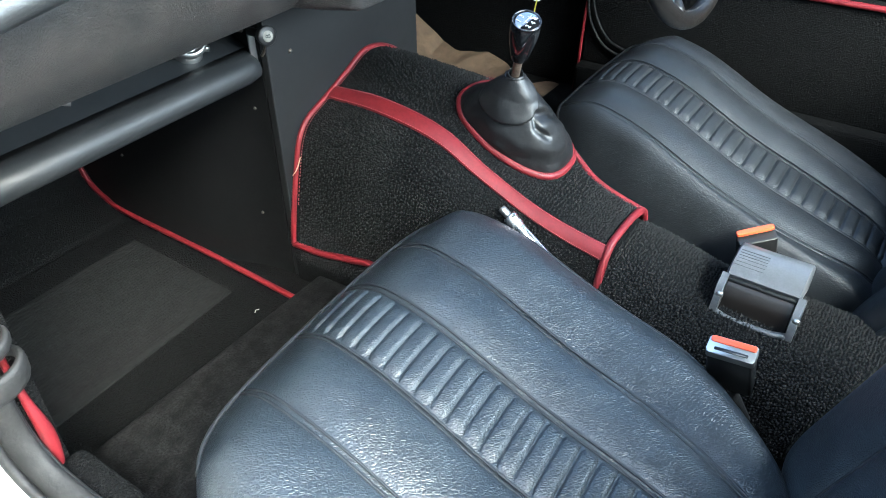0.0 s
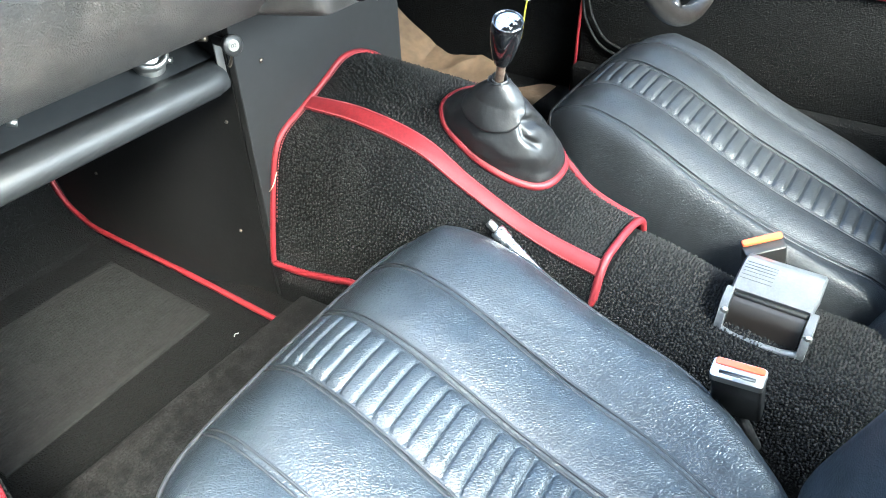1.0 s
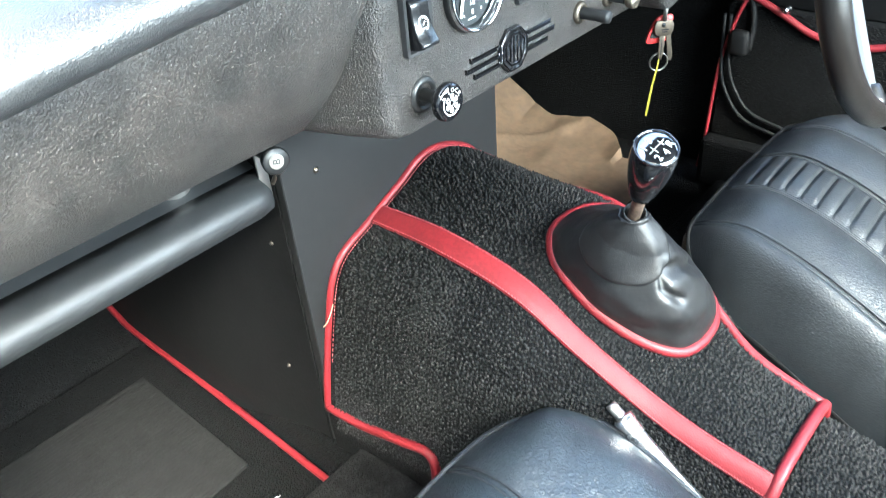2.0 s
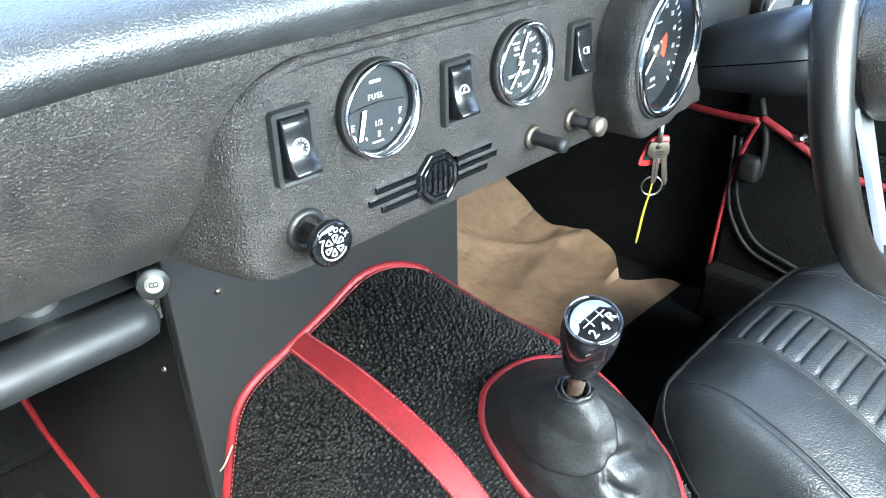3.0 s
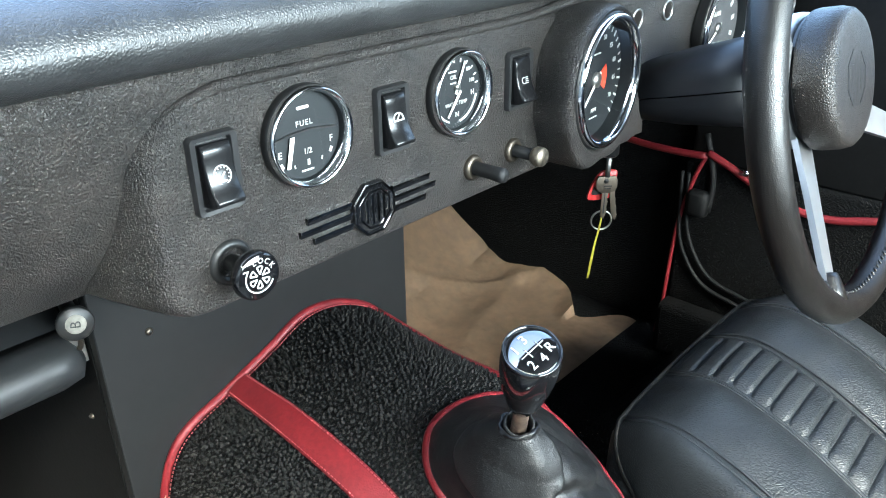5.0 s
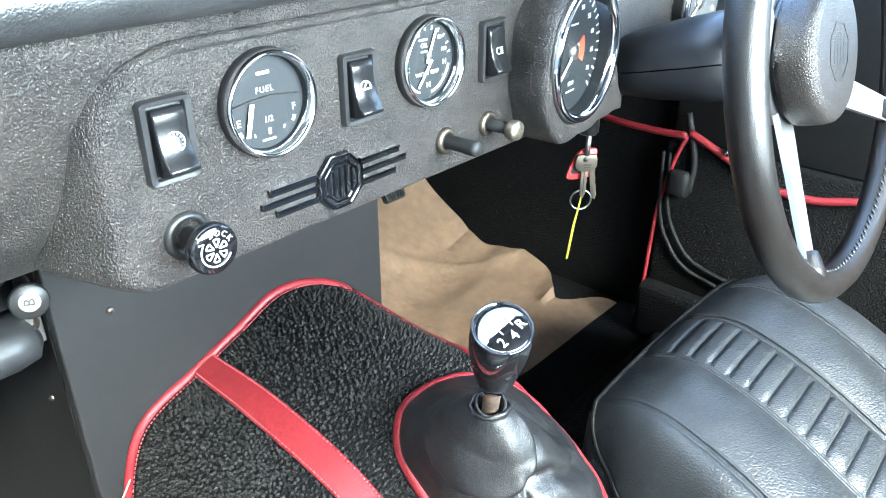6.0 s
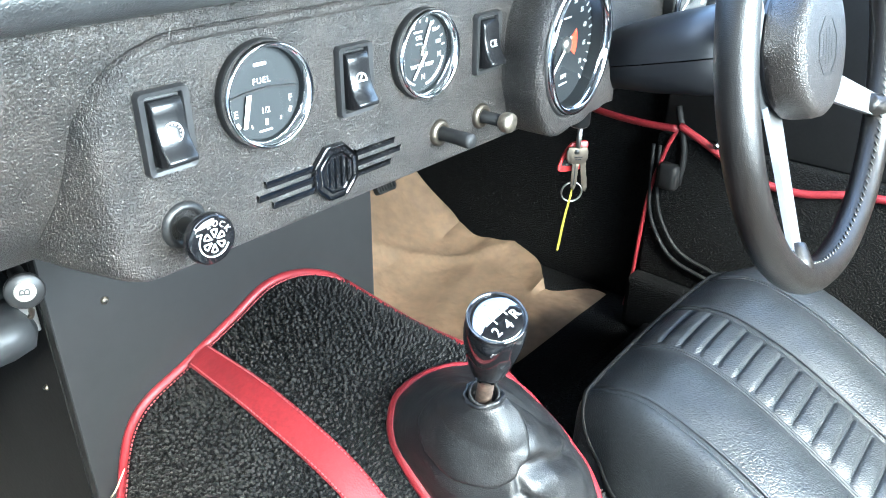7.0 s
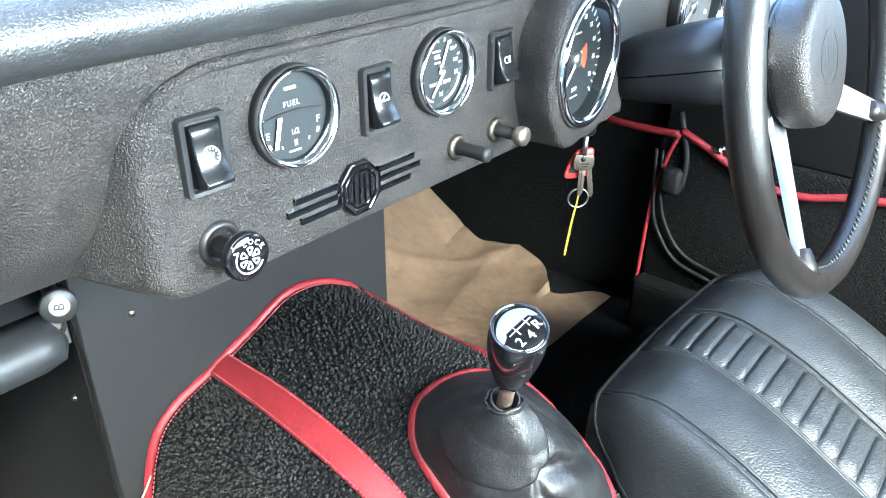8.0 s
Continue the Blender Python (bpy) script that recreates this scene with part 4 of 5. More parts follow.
def rocker(x, z, label, symbol):
    m = pose(x, 0.0, z, 90, 0, 0)
    s = thing("rocker_switch", (x, 0, z), label, "switch", "rocker switches on the dashboard")
    lip = []
    for w, h, r, z in ((0.0296, 0.0448, 0.0030, -0.002), (0.0294, 0.0446, 0.0030, 0.0026), (0.0280, 0.0432, 0.0026, 0.0044), (0.0216, 0.0392, 0.0016, 0.0040), (0.0202, 0.0378, 0.0012, 0.0026), (0.0202, 0.0378, 0.0012, 0.0002)):
        lip.append([m @ Vector((px, py, z)) for px, py in rounded(w, h, r, 4)])
    sharp(part("surround", loft_bm(lip, close_u=True), M_SURROUND, s, "dark grey semi-gloss surround"), 40)
    part("well", prism_bm(rounded(0.0204, 0.0380, 0.0012), m, -0.002, 0.0006), M_BLACK, s, smooth=False)
    # side view of the rocker: a bevelled head, a hollow face and a thick lip at its foot
    prof = [(0.0172, 0.0), (0.0174, 0.0040), (0.0168, 0.0052), (0.0132, 0.0066), (0.0100, 0.0066), (0.0040, 0.0072), (-0.0030, 0.0090), (-0.0090, 0.0122), (-0.0118, 0.0148), (-0.0132, 0.0153), (-0.0146, 0.0146), (-0.0166, 0.0100), (-0.0174, 0.0060), (-0.0175, 0.0)]
    bm = loft_bm([[m @ Vector((xx, y * ks, h * kh)) for y, h in prof] for xx, ks, kh in ((-0.0090, 0.97, 0.86), (-0.0086, 0.99, 0.95), (-0.0078, 1, 1), (0.0078, 1, 1), (0.0086, 0.99, 0.95), (0.0090, 0.97, 0.86))], cap=True)
    rk = sharp(part("rocker", bm, M_SWITCH, s, "gloss black rocker pressed in at its top"), 50)
    ms = m @ pose(0, 0.0005, 0.0082, -12, 0, 0)
    if symbol == "dial":
        bits = [arc_bm(0.0049, 0.0054, 0, 359.9, ms, -0.0004, 0.0004, 24)]
        bits += [bar_bm(0.0036 * math.cos(a), 0.0036 * math.sin(a), 0.0045 * math.cos(a), 0.0045 * math.sin(a), 0.0006, ms, -0.0004, 0.0004) for a in [radians(205 - 29 * k) for k in range(9)]]
        bits += [bar_bm(-0.0006, -0.0010, 0.0018, 0.0014, 0.0008, ms, -0.0004, 0.0004), prism_bm(rounded(0.0044, 0.0010, 0.0002, 1, 0.0002, -0.0034), ms, -0.0004, 0.0004)]
    elif symbol == "wiper":
        bits = [arc_bm(0.0042, 0.0050, 30, 150, ms, -0.0004, 0.0004), bar_bm(-0.0046, -0.0002, 0.0046, -0.0002, 0.0009, ms, -0.0004, 0.0004), bar_bm(-0.002, -0.0004, 0.0014, 0.0038, 0.0008, ms, -0.0004, 0.0004), bar_bm(-0.0044, -0.0002, -0.0036, 0.0028, 0.0009, ms, -0.0004, 0.0004), bar_bm(0.0044, -0.0002, 0.0036, 0.0028, 0.0009, ms, -0.0004, 0.0004)]
    else:
        bits = [arc_bm(0.0020, 0.0026, 60, 300, ms @ Matrix.Translation((-0.0012, 0, 0)), -0.0004, 0.0004)] + [bar_bm(0.0006, -0.0021 + 0.0014 * k, 0.0036, -0.0021 + 0.0014 * k, 0.0006, ms, -0.0004, 0.0006) for k in range(4)]
    part("symbol", merge(*bits), M_WHITE, rk, "white printed symbol", smooth=False)


rocker(-0.1165, 0.548, "satin black rocker switch with a white dial symbol", "dial")
rocker(0.0145, 0.548, "satin black rocker switch with a white wiper symbol", "wiper")
rocker(0.1490, 0.5485, "satin black rocker switch with faint white lines", "lines")

# heater knob
CM = pose(-0.1142, 0.003, 0.4930, 90, 0, 0)
SLIM = Matrix.Diagonal((0.85, 0.85, 1, 1))
kn = thing("heater_knob", (-0.1142, 0, 0.4930), "black pull knob with a white segmented dial and the word LOCK", "knob")
part("escutcheon", lathe_bm([(0.0135, -0.003), (0.0140, 0.003), (0.0120, 0.0055), (0.0095, 0.0055), (0.0085, 0.0010), (0.0, 0.001)], CM, 32), M_BLACK, kn)
part("shaft", lathe_bm([(0.0050, 0.0), (0.0050, 0.024)], CM, 18), M_BLACK, kn)
disc = part("disc", lathe_bm([(0.0, 0.0215), (0.0120, 0.0220), (0.0165, 0.0235), (0.0172, 0.0260), (0.0165, 0.0290), (0.0148, 0.0305), (0.0, 0.0305)], CM @ SLIM, 40), M_GLOSS, kn, "gloss black knob head")
LM = CM @ SLIM @ pose(0, 0, 0, 0, 0, -6)
bits = []
for k in range(6):
    a0 = 60 * k + 12
    c = radians(a0 + 18)
    p = [(0.0022 * math.cos(c), 0.0022 * math.sin(c)), (0.0074 * math.cos(radians(a0 + 1)), 0.0074 * math.sin(radians(a0 + 1))), (0.0078 * math.cos(c), 0.0078 * math.sin(c)), (0.0074 * math.cos(radians(a0 + 35)), 0.0074 * math.sin(radians(a0 + 35)))]
    for i in range(4):
        j = (i + 1) % 4
        bits.append(bar_bm(*p[i], *p[j], 0.0009, LM, 0.0303, 0.0309))
part("segment", merge(*bits), M_WHITE, disc, "white printed fan segments", smooth=False)
part("arrow_arc", merge(arc_bm(0.0102, 0.0111, 150, 340, LM, 0.0303, 0.0309), bar_bm(-0.0125, 0.0060, -0.0085, 0.0060, 0.0010, LM, 0.0303, 0.0309)), M_WHITE, disc, smooth=False)
for i, ch in enumerate("LOCK"):
    a = radians(112 - 26 * i)
    text_part("lettering", ch, 0.0054, LM @ Matrix.Translation((0.0112 * math.cos(a), 0.0112 * math.sin(a), 0.0306)) @ pose(0, 0, 0, 0, 0, math.degrees(a) - 90), M_WHITE, disc)


def pull(x, z, length, head, label):
    m = pose(x, 0.0, z, 90, 0, 2)
    p = thing("pull_knob", (x, 0, z), label, "knob", "pull knobs on the dashboard")
    part("ferrule", lathe_bm([(0.0098, -0.002), (0.0100, 0.0015), (0.0088, 0.0036), (0.0060, 0.0040), (0.0055, 0.001)], m, 28), M_KEY, p, "chrome ferrule")
    part("stem", lathe_bm([(0.0052, 0.0), (0.0052, length - 0.004), (0.0050, length), (0.0, length)] if not head else [(0.0048, 0.0), (0.0048, length), (0.0, length)], m, 20), M_MATTE, p)
    if head:
        part("head", lathe_bm([(0.0, length - 0.004), (0.0060, length - 0.0035), (0.0075, length - 0.001), (0.0078, length + 0.004), (0.0070, length + 0.0060), (0.0, length + 0.0065)], m, 28), M_KNOBHEAD, p, "worn steel head")
    else:
        part("head", lathe_bm([(0.0054, length - 0.010), (0.0058, length - 0.002), (0.0050, length + 0.001), (0.0, length + 0.0012)], m, 24), M_MATTE, p)


pull(0.0975, 0.4915, 0.030, False, "black pull knob in a chrome ferrule")
pull(0.1465, 0.4925, 0.024, True, "black pull knob with a worn steel head")

# octagon badge with speed stripes: plain shapes in its colours
BM_ = pose(-0.006, 0.0, 0.4925, 90, 0, 0)
bd = thing("badge", (-0.006, 0, 0.4925), "black and chrome octagonal badge with wing stripes", "badge")
octo = [(0.0195 * math.cos(radians(22.5 + 45 * k)), 0.0195 * math.sin(radians(22.5 + 45 * k))) for k in range(8)]
sharp(part("octagon", prism_bm(octo, BM_, -0.001, 0.0040, 0.0008), M_GLOSS, bd))
bits = []
for k in range(8):
    (x0, y0), (x1, y1) = octo[k], octo[(k + 1) % 8]
    bits.append(bar_bm(x0 * 0.93, y0 * 0.93, x1 * 0.93, y1 * 0.93, 0.0014, BM_, 0.003, 0.0050))
part("octagon_rim", merge(*bits), M_CHROME, bd, smooth=False)
bits = [bar_bm(octo[k][0] * 0.70, octo[k][1] * 0.70, octo[(k + 1) % 8][0] * 0.70, octo[(k + 1) % 8][1] * 0.70, 0.0012, BM_, 0.003, 0.0048) for k in range(8)]
bits += [bar_bm(x, -h, x, h, 0.0018, BM_, 0.003, 0.0049) for x, h in ((-0.0075, 0.0085), (-0.0025, 0.0105), (0.0025, 0.0105), (0.0075, 0.0085))]
for b_ in bits:
    part("relief_bar", b_, M_CHROME, bd, smooth=False)
for sx in (-1, 1):
    for k, ln in ((1, 0.054), (0, 0.060), (-1, 0.050)):
        y = k * 0.0072
        part("wing_stripe", prism_bm([(sx * 0.0185, y - 0.0022), (sx * ln, y - 0.0022), (sx * ln, y + 0.0022), (sx * 0.0185, y + 0.0022)], BM_, -0.001, 0.0024), M_GLOSS, bd, smooth=False)
        part("wing_edge", prism_bm([(sx * 0.0185, y + 0.0006), (sx * ln, y + 0.0006), (sx * ln, y + 0.0024), (sx * 0.0185, y + 0.0024)], BM_, -0.001, 0.0030), M_CHROME, bd, smooth=False)

# indicator lamps
for x, z in ((0.326, 0.570), (0.384, 0.571)):
    m = pose(x, 0, z, 90, 0, 0)
    l = thing("indicator_lamp", (x, 0, z), "unlit warning lamp with chrome ring", "warning lamp", "warning lamps")
    part("ring", lathe_bm([(0.0098, -0.001), (0.0100, 0.0012), (0.0092, 0.0020), (0.0078, 0.0018), (0.0075, 0.0005)], m, 28), M_STEEL, l)
    part("lens", lathe_bm([(0.0082, 0.0010), (0.0, 0.0016)], m, 24), M_SMOKE, l)

# ---- steering column and wheel ----
col = thing("steering_column_cowl", (0.364, 0.0, 0.50), "blue-black plastic steering column cowl", "column cowl")
TILT_W = radians(13.9)
WC = Vector((0.3735, -0.180, 0.5315))
SPOKE = -27
WN = Vector((0, -math.cos(TILT_W), math.sin(TILT_W)))
WU = Vector((0, math.sin(TILT_W), math.cos(TILT_W)))
for nm, s0, s1 in (("upper_shell", 0, 180), ("lower_shell", 180, 360)):
    rows = []
    for t, rx, rz, low in ((0.070, 0.044, 0.034, 1.0), (0.073, 0.050, 0.038, 1.0), (0.10, 0.054, 0.038, 0.96), (0.14, 0.055, 0.035, 0.92), (0.175, 0.052, 0.030, 0.88), (0.20, 0.046, 0.025, 0.80)):
        c = WC - WN * t + Vector((-0.0035, 0, 0.010))
        rows.append([c + Vector((1, 0, 0)) * rx * math.copysign(abs(math.cos(radians(a))) ** 0.75, math.cos(radians(a))) + WU * rz * math.copysign(abs(math.sin(radians(a))) ** 0.75, math.sin(radians(a))) * (1.0 if nm[0] == "u" else low) + WU * (0.0006 if nm[0] == "u" else -0.0006) for a in range(s0, s1 + 1, 10)])
    part(nm, loft_bm(rows), M_COWL, col)
wheel = thing("steering_wheel", WC, "leather-rimmed three-spoke steering wheel with alloy spokes", "steering wheel")
WM4 = Matrix.Translation(WC) @ Matrix(((1, 0, 0, 0), (0, WU.y, WN.y, 0), (0, WU.z, WN.z, 0), (0, 0, 0, 1)))
R = 0.186
part("rim", tube_bm([WM4 @ Vector((R * math.cos(a), R * math.sin(a), 0)) for a in [2 * math.pi * k / 72 for k in range(72)]], 0.0140, 16, closed=True), M_RIM, wheel, "stitched black leather rim")
bits = []
for k in range(150):
    a = 2 * math.pi * k / 150
    rr = R - 0.0128
    p = WM4 @ Vector((rr * math.cos(a), rr * math.sin(a), 0.0072))
    q = WM4 @ Vector(((rr - 0.0008) * math.cos(a + 0.022), (rr - 0.0008) * math.sin(a + 0.022), 0.0045))
    bits.append(tube_bm([p, q], 0.0008, 4))
part("stitching", merge(*bits), M_THREAD_GREY, wheel, kind="stuff")
DISH = Matrix(((1, 0, 0, 0), (0, 1, 0, 0), (0.29, 0, 1, -0.052), (0, 0, 0, 1)))
for ang in (SPOKE - 90, SPOKE, SPOKE + 180):
    sm = WM4 @ pose(0, 0, 0, 0, 0, ang) @ DISH
    out = [(0.02, 0.021), (0.06, 0.017), (0.10, 0.0135), (0.168, 0.0105), (0.178, 0.0105), (0.178, -0.0105), (0.168, -0.0105), (0.10, -0.0135), (0.06, -0.017), (0.02, -0.021)]
    sharp(part("spoke", prism_bm(out, sm, -0.002, 0.0035, 0.0012), M_ALLOY, wheel, "brushed alloy spoke"))
    part("rim_boot", tube_bm([sm @ Vector((x, 0, 0)) for x in (0.160, 0.165, 0.174, 0.182)], [0.0095, 0.0108, 0.0122, 0.0132], 12), M_RIM, wheel)
HUB = WM4 @ Matrix.Translation((0, 0.005, -0.050))
hub = sharp(part("hub_pad", lathe_bm([(0.050, 0.0190), (0.0560, 0.0194), (0.0586, 0.0215), (0.0593, 0.0260), (0.0586, 0.0410), (0.0568, 0.0475), (0.0535, 0.0504), (0.0480, 0.0513), (0.025, 0.0516), (0.0, 0.0516)], HUB, 56), M_HUB, wheel, "grained black horn pad"), 60)
part("hub_gap", lathe_bm([(0.054, 0.011), (0.054, 0.0205)], HUB, 40), M_BLACK, wheel)
part("hub_boss", lathe_bm([(0.046, -0.020), (0.053, -0.016), (0.0575, -0.002), (0.0580, 0.008), (0.0570, 0.0140), (0.0550, 0.0155), (0.050, 0.0155)], HUB, 40), M_ALLOY, wheel)
oc = [(0.024 * math.cos(radians(22.5 + 45 * k)), 0.024 * math.sin(radians(22.5 + 45 * k))) for k in range(8)]
HMX = HUB @ pose(0, 0, 0.0014, 0, 0, -8)
bits = [bar_bm(*oc[k], *oc[(k + 1) % 8], 0.0018, HMX, 0.0485, 0.0505) for k in range(8)]
bits += [bar_bm(x, -h, x, h, 0.0026, HMX, 0.0485, 0.0503) for x, h in ((-0.011, 0.010), (-0.0035, 0.014), (0.0035, 0.014), (0.011, 0.010))]
for b_ in bits:
    part("emblem_bar", b_, M_BLACK, hub, smooth=False)

# ---- keys ----
KP = Vector((0.450, 0.086, 0.352))
ky = thing("bunch_of_keys", KP, "worn keys with red fob, split ring and yellow strap", "keys")
lock = thing("ignition_lock", (0.450, 0.092, 0.46), "black ignition lock barrel hanging under the dashboard", "lock")
LK = pose(0.450, 0.0865, 0.389)
part("barrel", lathe_bm([(0.0110, 0.0), (0.0125, 0.002), (0.0125, 0.082)], LK, 28), M_MATTE, lock)
part("face", lathe_bm([(0.0110, 0.0005), (0.0100, -0.0012), (0.0, -0.0012)], LK, 28), M_STEEL, lock, "dull steel lock face")
KM2 = Matrix.Translation(KP) @ pose(0, 0, 0, 90, 0, -42) @ Matrix.Scale(1.25, 4)
part("ignition_key", tube_bm([KM2 @ Vector((0.001, 0.030, 0.001)), KM2 @ Vector((0, 0.008, 0.0025))], 0.0032, 8), M_STEEL, ky)


def key_blade(x0, length, w, teeth):
    """Outline of a key's blade with its cut edge."""
    n = len(teeth)
    left = [(x0 - w, -0.007 - length * k / 6) for k in range(7)]
    right = [(x0 + w - d, -0.007 - length * (k + 0.5) / n) for k, d in enumerate(teeth)]
    return left + [(x0, -0.007 - length - 0.003)] + right[::-1] + [(x0 + w, -0.007)]


head = [(-0.0105, 0.004), (-0.0085, 0.0085), (0.0085, 0.0085), (0.0105, 0.004), (0.0105, -0.003), (0.0085, -0.0065), (0.004, -0.0085), (-0.004, -0.0085), (-0.0085, -0.0065), (-0.0105, -0.003)]
kh = sharp(part("key_head", prism_bm(head, KM2, 0.0012, 0.0034, 0.0005), M_KEY, ky, "worn nickel key head"))
part("stamping", merge(prism_bm(rounded(0.0080, 0.0012, 0.0003, 1, 0.001, -0.0012), KM2, 0.0032, 0.0038), prism_bm(rounded(0.0060, 0.0010, 0.0003, 1, 0.001, -0.0036), KM2, 0.0032, 0.0038)), M_MATTE, kh, smooth=False)
part("key_hole", prism_bm(circle(0.0025, 14, -0.001, 0.0040), KM2, 0.0028, 0.0038), M_BLACK, kh)
sharp(part("key_blade", prism_bm(key_blade(-0.0005, 0.026, 0.0034, (0.0004, 0.0014, 0.0006, 0.0016, 0.0008, 0.0015)), KM2, 0.0016, 0.0030, 0.0003), M_KEY, ky, "worn nickel key blade"))
part("blade_groove", prism_bm(rounded(0.0010, 0.022, 0.0004, 1, -0.0012, -0.019), KM2, 0.0028, 0.0032), M_MATTE, ky, smooth=False)
sharp(part("key_blade", prism_bm(key_blade(0.0062, 0.031, 0.0030, (0.0003, 0.0012, 0.0005, 0.0014, 0.0004, 0.0012, 0.0006)), KM2 @ pose(0, 0, 0, 0, 0, 9), -0.0022, -0.0008, 0.0003), M_KEY, ky))
fob = spline([(x, y, 0) for x, y in ((-0.0125, -0.001), (-0.0045, 0.0105), (0.0085, 0.0125), (0.0115, 0.0095), (0.0100, 0.001), (0.0075, -0.0135), (0.0020, -0.0165), (-0.0135, -0.0180), (-0.0165, -0.0150), (-0.0155, -0.010))], 4, True)
fob = [(p.x, p.y) for p in fob]
fb = sharp(part("fob", prism_bm(fob, KM2, -0.0055, -0.0025, 0.0007), M_REDPL, ky, "red plastic fob"))
part("fob_inlay", prism_bm([(x * 0.66 - 0.002, y * 0.50 - 0.003) for x, y in fob], KM2, -0.0027, -0.0018), M_BLACK, fb, "black inlay", smooth=False)
RM = KM2 @ Matrix.Translation((-0.0015, -0.0385, 0.0))
for dz in (-0.0006, 0.0006):
    part("split_ring", tube_bm([RM @ Vector((0.0102 * math.cos(a), 0.0102 * math.sin(a), dz + 0.0004 * math.sin(a))) for a in [2 * math.pi * k / 32 for k in range(32)]], 0.0008, 6, closed=True), M_STEEL, ky)
strap = spline([(-0.0015, -0.0300, 0.001), (-0.0028, -0.0440, 0.001), (-0.0062, -0.0660, 0.0), (-0.0092, -0.0920, 0.0), (-0.0104, -0.1030, 0.0)], 5)
wide = [0.0006 + 0.0006 * min(1.0, k / 12) * (1 if k < 19 else 0.5) for k in range(len(strap))]
part("strap", loft_bm([[KM2 @ Vector((p.x + dx * w, p.y, p.z + dz)) for dx, dz in ((-1, -0.0004), (1, -0.0004), (1, 0.0004), (-1, 0.0004))] for p, w in zip(strap, wide)], close_u=True, cap=True), M_YELLOW, ky, "yellow plastic strap", smooth=False)

# ---- parcel shelf and bonnet pull ----
shelf = thing("parcel_shelf", (-0.38, 0.2, 0.35), "black enamelled parcel shelf with a rolled front edge", "shelf")
xs = [-0.605, -0.40, -0.25, -0.165, -0.150, -0.143]
prof = [(0.190, 0.340), (0.180, 0.342), (0.172, 0.348), (0.169, 0.358), (0.172, 0.369), (0.180, 0.375), (0.190, 0.378), (0.205, 0.380), (0.26, 0.404), (0.36, 0.436), (0.36, 0.426), (0.26, 0.394), (0.205, 0.366), (0.196, 0.352)]
roll, tray = prof[:8] + [(0.205, 0.366), (0.196, 0.352)], [(0.203, 0.379), (0.26, 0.404), (0.36, 0.436), (0.36, 0.426), (0.26, 0.394), (0.203, 0.367)]
rows = []
for x, k in zip(xs, (1, 1, 1, 1, 0.85, 0.3)):
    rows.append([(x, 0.19 + (y - 0.19) * k if y < 0.2 else y, 0.358 + (z - 0.358) * (k if y < 0.2 else 1)) for y, z in roll])
part("rolled_edge", loft_bm(rows, close_u=True, cap=True), M_SHELF, shelf, "glossy rolled front edge")
part("tray", loft_bm([[(x, y, z) for y, z in tray] for x in (-0.605, -0.143)], close_u=True, cap=True), M_SHELF, shelf, smooth=False)
bp = thing("bonnet_pull", (-0.155, 0.15, 0.41), "black pull knob with white disc marked B", "knob")
PM = pose(-0.156, 0.147, 0.411, 82, 0, -14)
part("head", lathe_bm([(0.0, -0.012), (0.0080, -0.012), (0.0105, -0.010), (0.0125, -0.002), (0.0128, 0.001), (0.0115, 0.0025), (0.0, 0.0025)], PM, 28), M_BLACK, bp)
hd = part("disc", lathe_bm([(0.0070, 0.0020), (0.0069, 0.0030), (0.0, 0.0032)], PM, 28), M_DISC, bp, "yellowed white disc")
text_part("lettering", "B", 0.0098, PM @ pose(0, 0, 0.0034, 0, 0, 78), M_BLACK, hd)
part("stem", lathe_bm([(0.0055, -0.045), (0.0055, -0.010)], PM, 16), M_BLACK, bp)
part("cable_end", tube_bm(spline([(-0.1535, 0.155, 0.399), (-0.1515, 0.160, 0.390), (-0.1495, 0.166, 0.382), (-0.1510, 0.168, 0.378)], 4), [0.0016] * 6 + [0.0022] * 7, 6), M_KEY, bp, "brass cable end")
sharp(part("bracket", box_bm((-0.1500, 0.189, 0.352), (-0.139, 0.192, 0.402), 0.0006, 1), M_STEEL, bp, "bare steel bracket"))
part("cable", tube_bm(spline([(-0.158, 0.19, 0.411), (-0.17, 0.24, 0.41), (-0.20, 0.30, 0.42), (-0.26, 0.34, 0.44)], 6), 0.004, 8), M_KEY, bp)
du = thing("round_fitting", (-0.25, 0.205, 0.40), "round chrome-rimmed fitting under the dashboard", "fitting")
DM = pose(-0.222, 0.218, 0.407, 35, 0, -20)
part("rim", lathe_bm([(0.020, -0.004), (0.0225, 0.002), (0.021, 0.007), (0.017, 0.008), (0.016, 0.002)], DM, 28), M_STEEL, du)
part("core", lathe_bm([(0.019, -0.02), (0.0165, 0.003), (0.0, 0.003)], DM, 24), M_STEEL, du)
for k, pts in enumerate((((-0.205, 0.215, 0.397), (-0.235, 0.225, 0.405), (-0.27, 0.25, 0.418), (-0.33, 0.27, 0.43)), ((-0.404, 0.208, 0.406), (-0.376, 0.203, 0.411), (-0.345, 0.205, 0.411), (-0.30, 0.21, 0.425)))):
    w = thing("loose_wire", pts[0], "thin loose wire under the dashboard", "wire", "wires under the dashboard")
    part("strand", tube_bm(spline(pts, 6), 0.0018, 6), M_KEY if k else M_RUST, w)
    part("terminal", tube_bm([pts[0], Vector(pts[0]) + Vector((0.008, -0.004, -0.003))], 0.004, 8), M_STEEL, w)

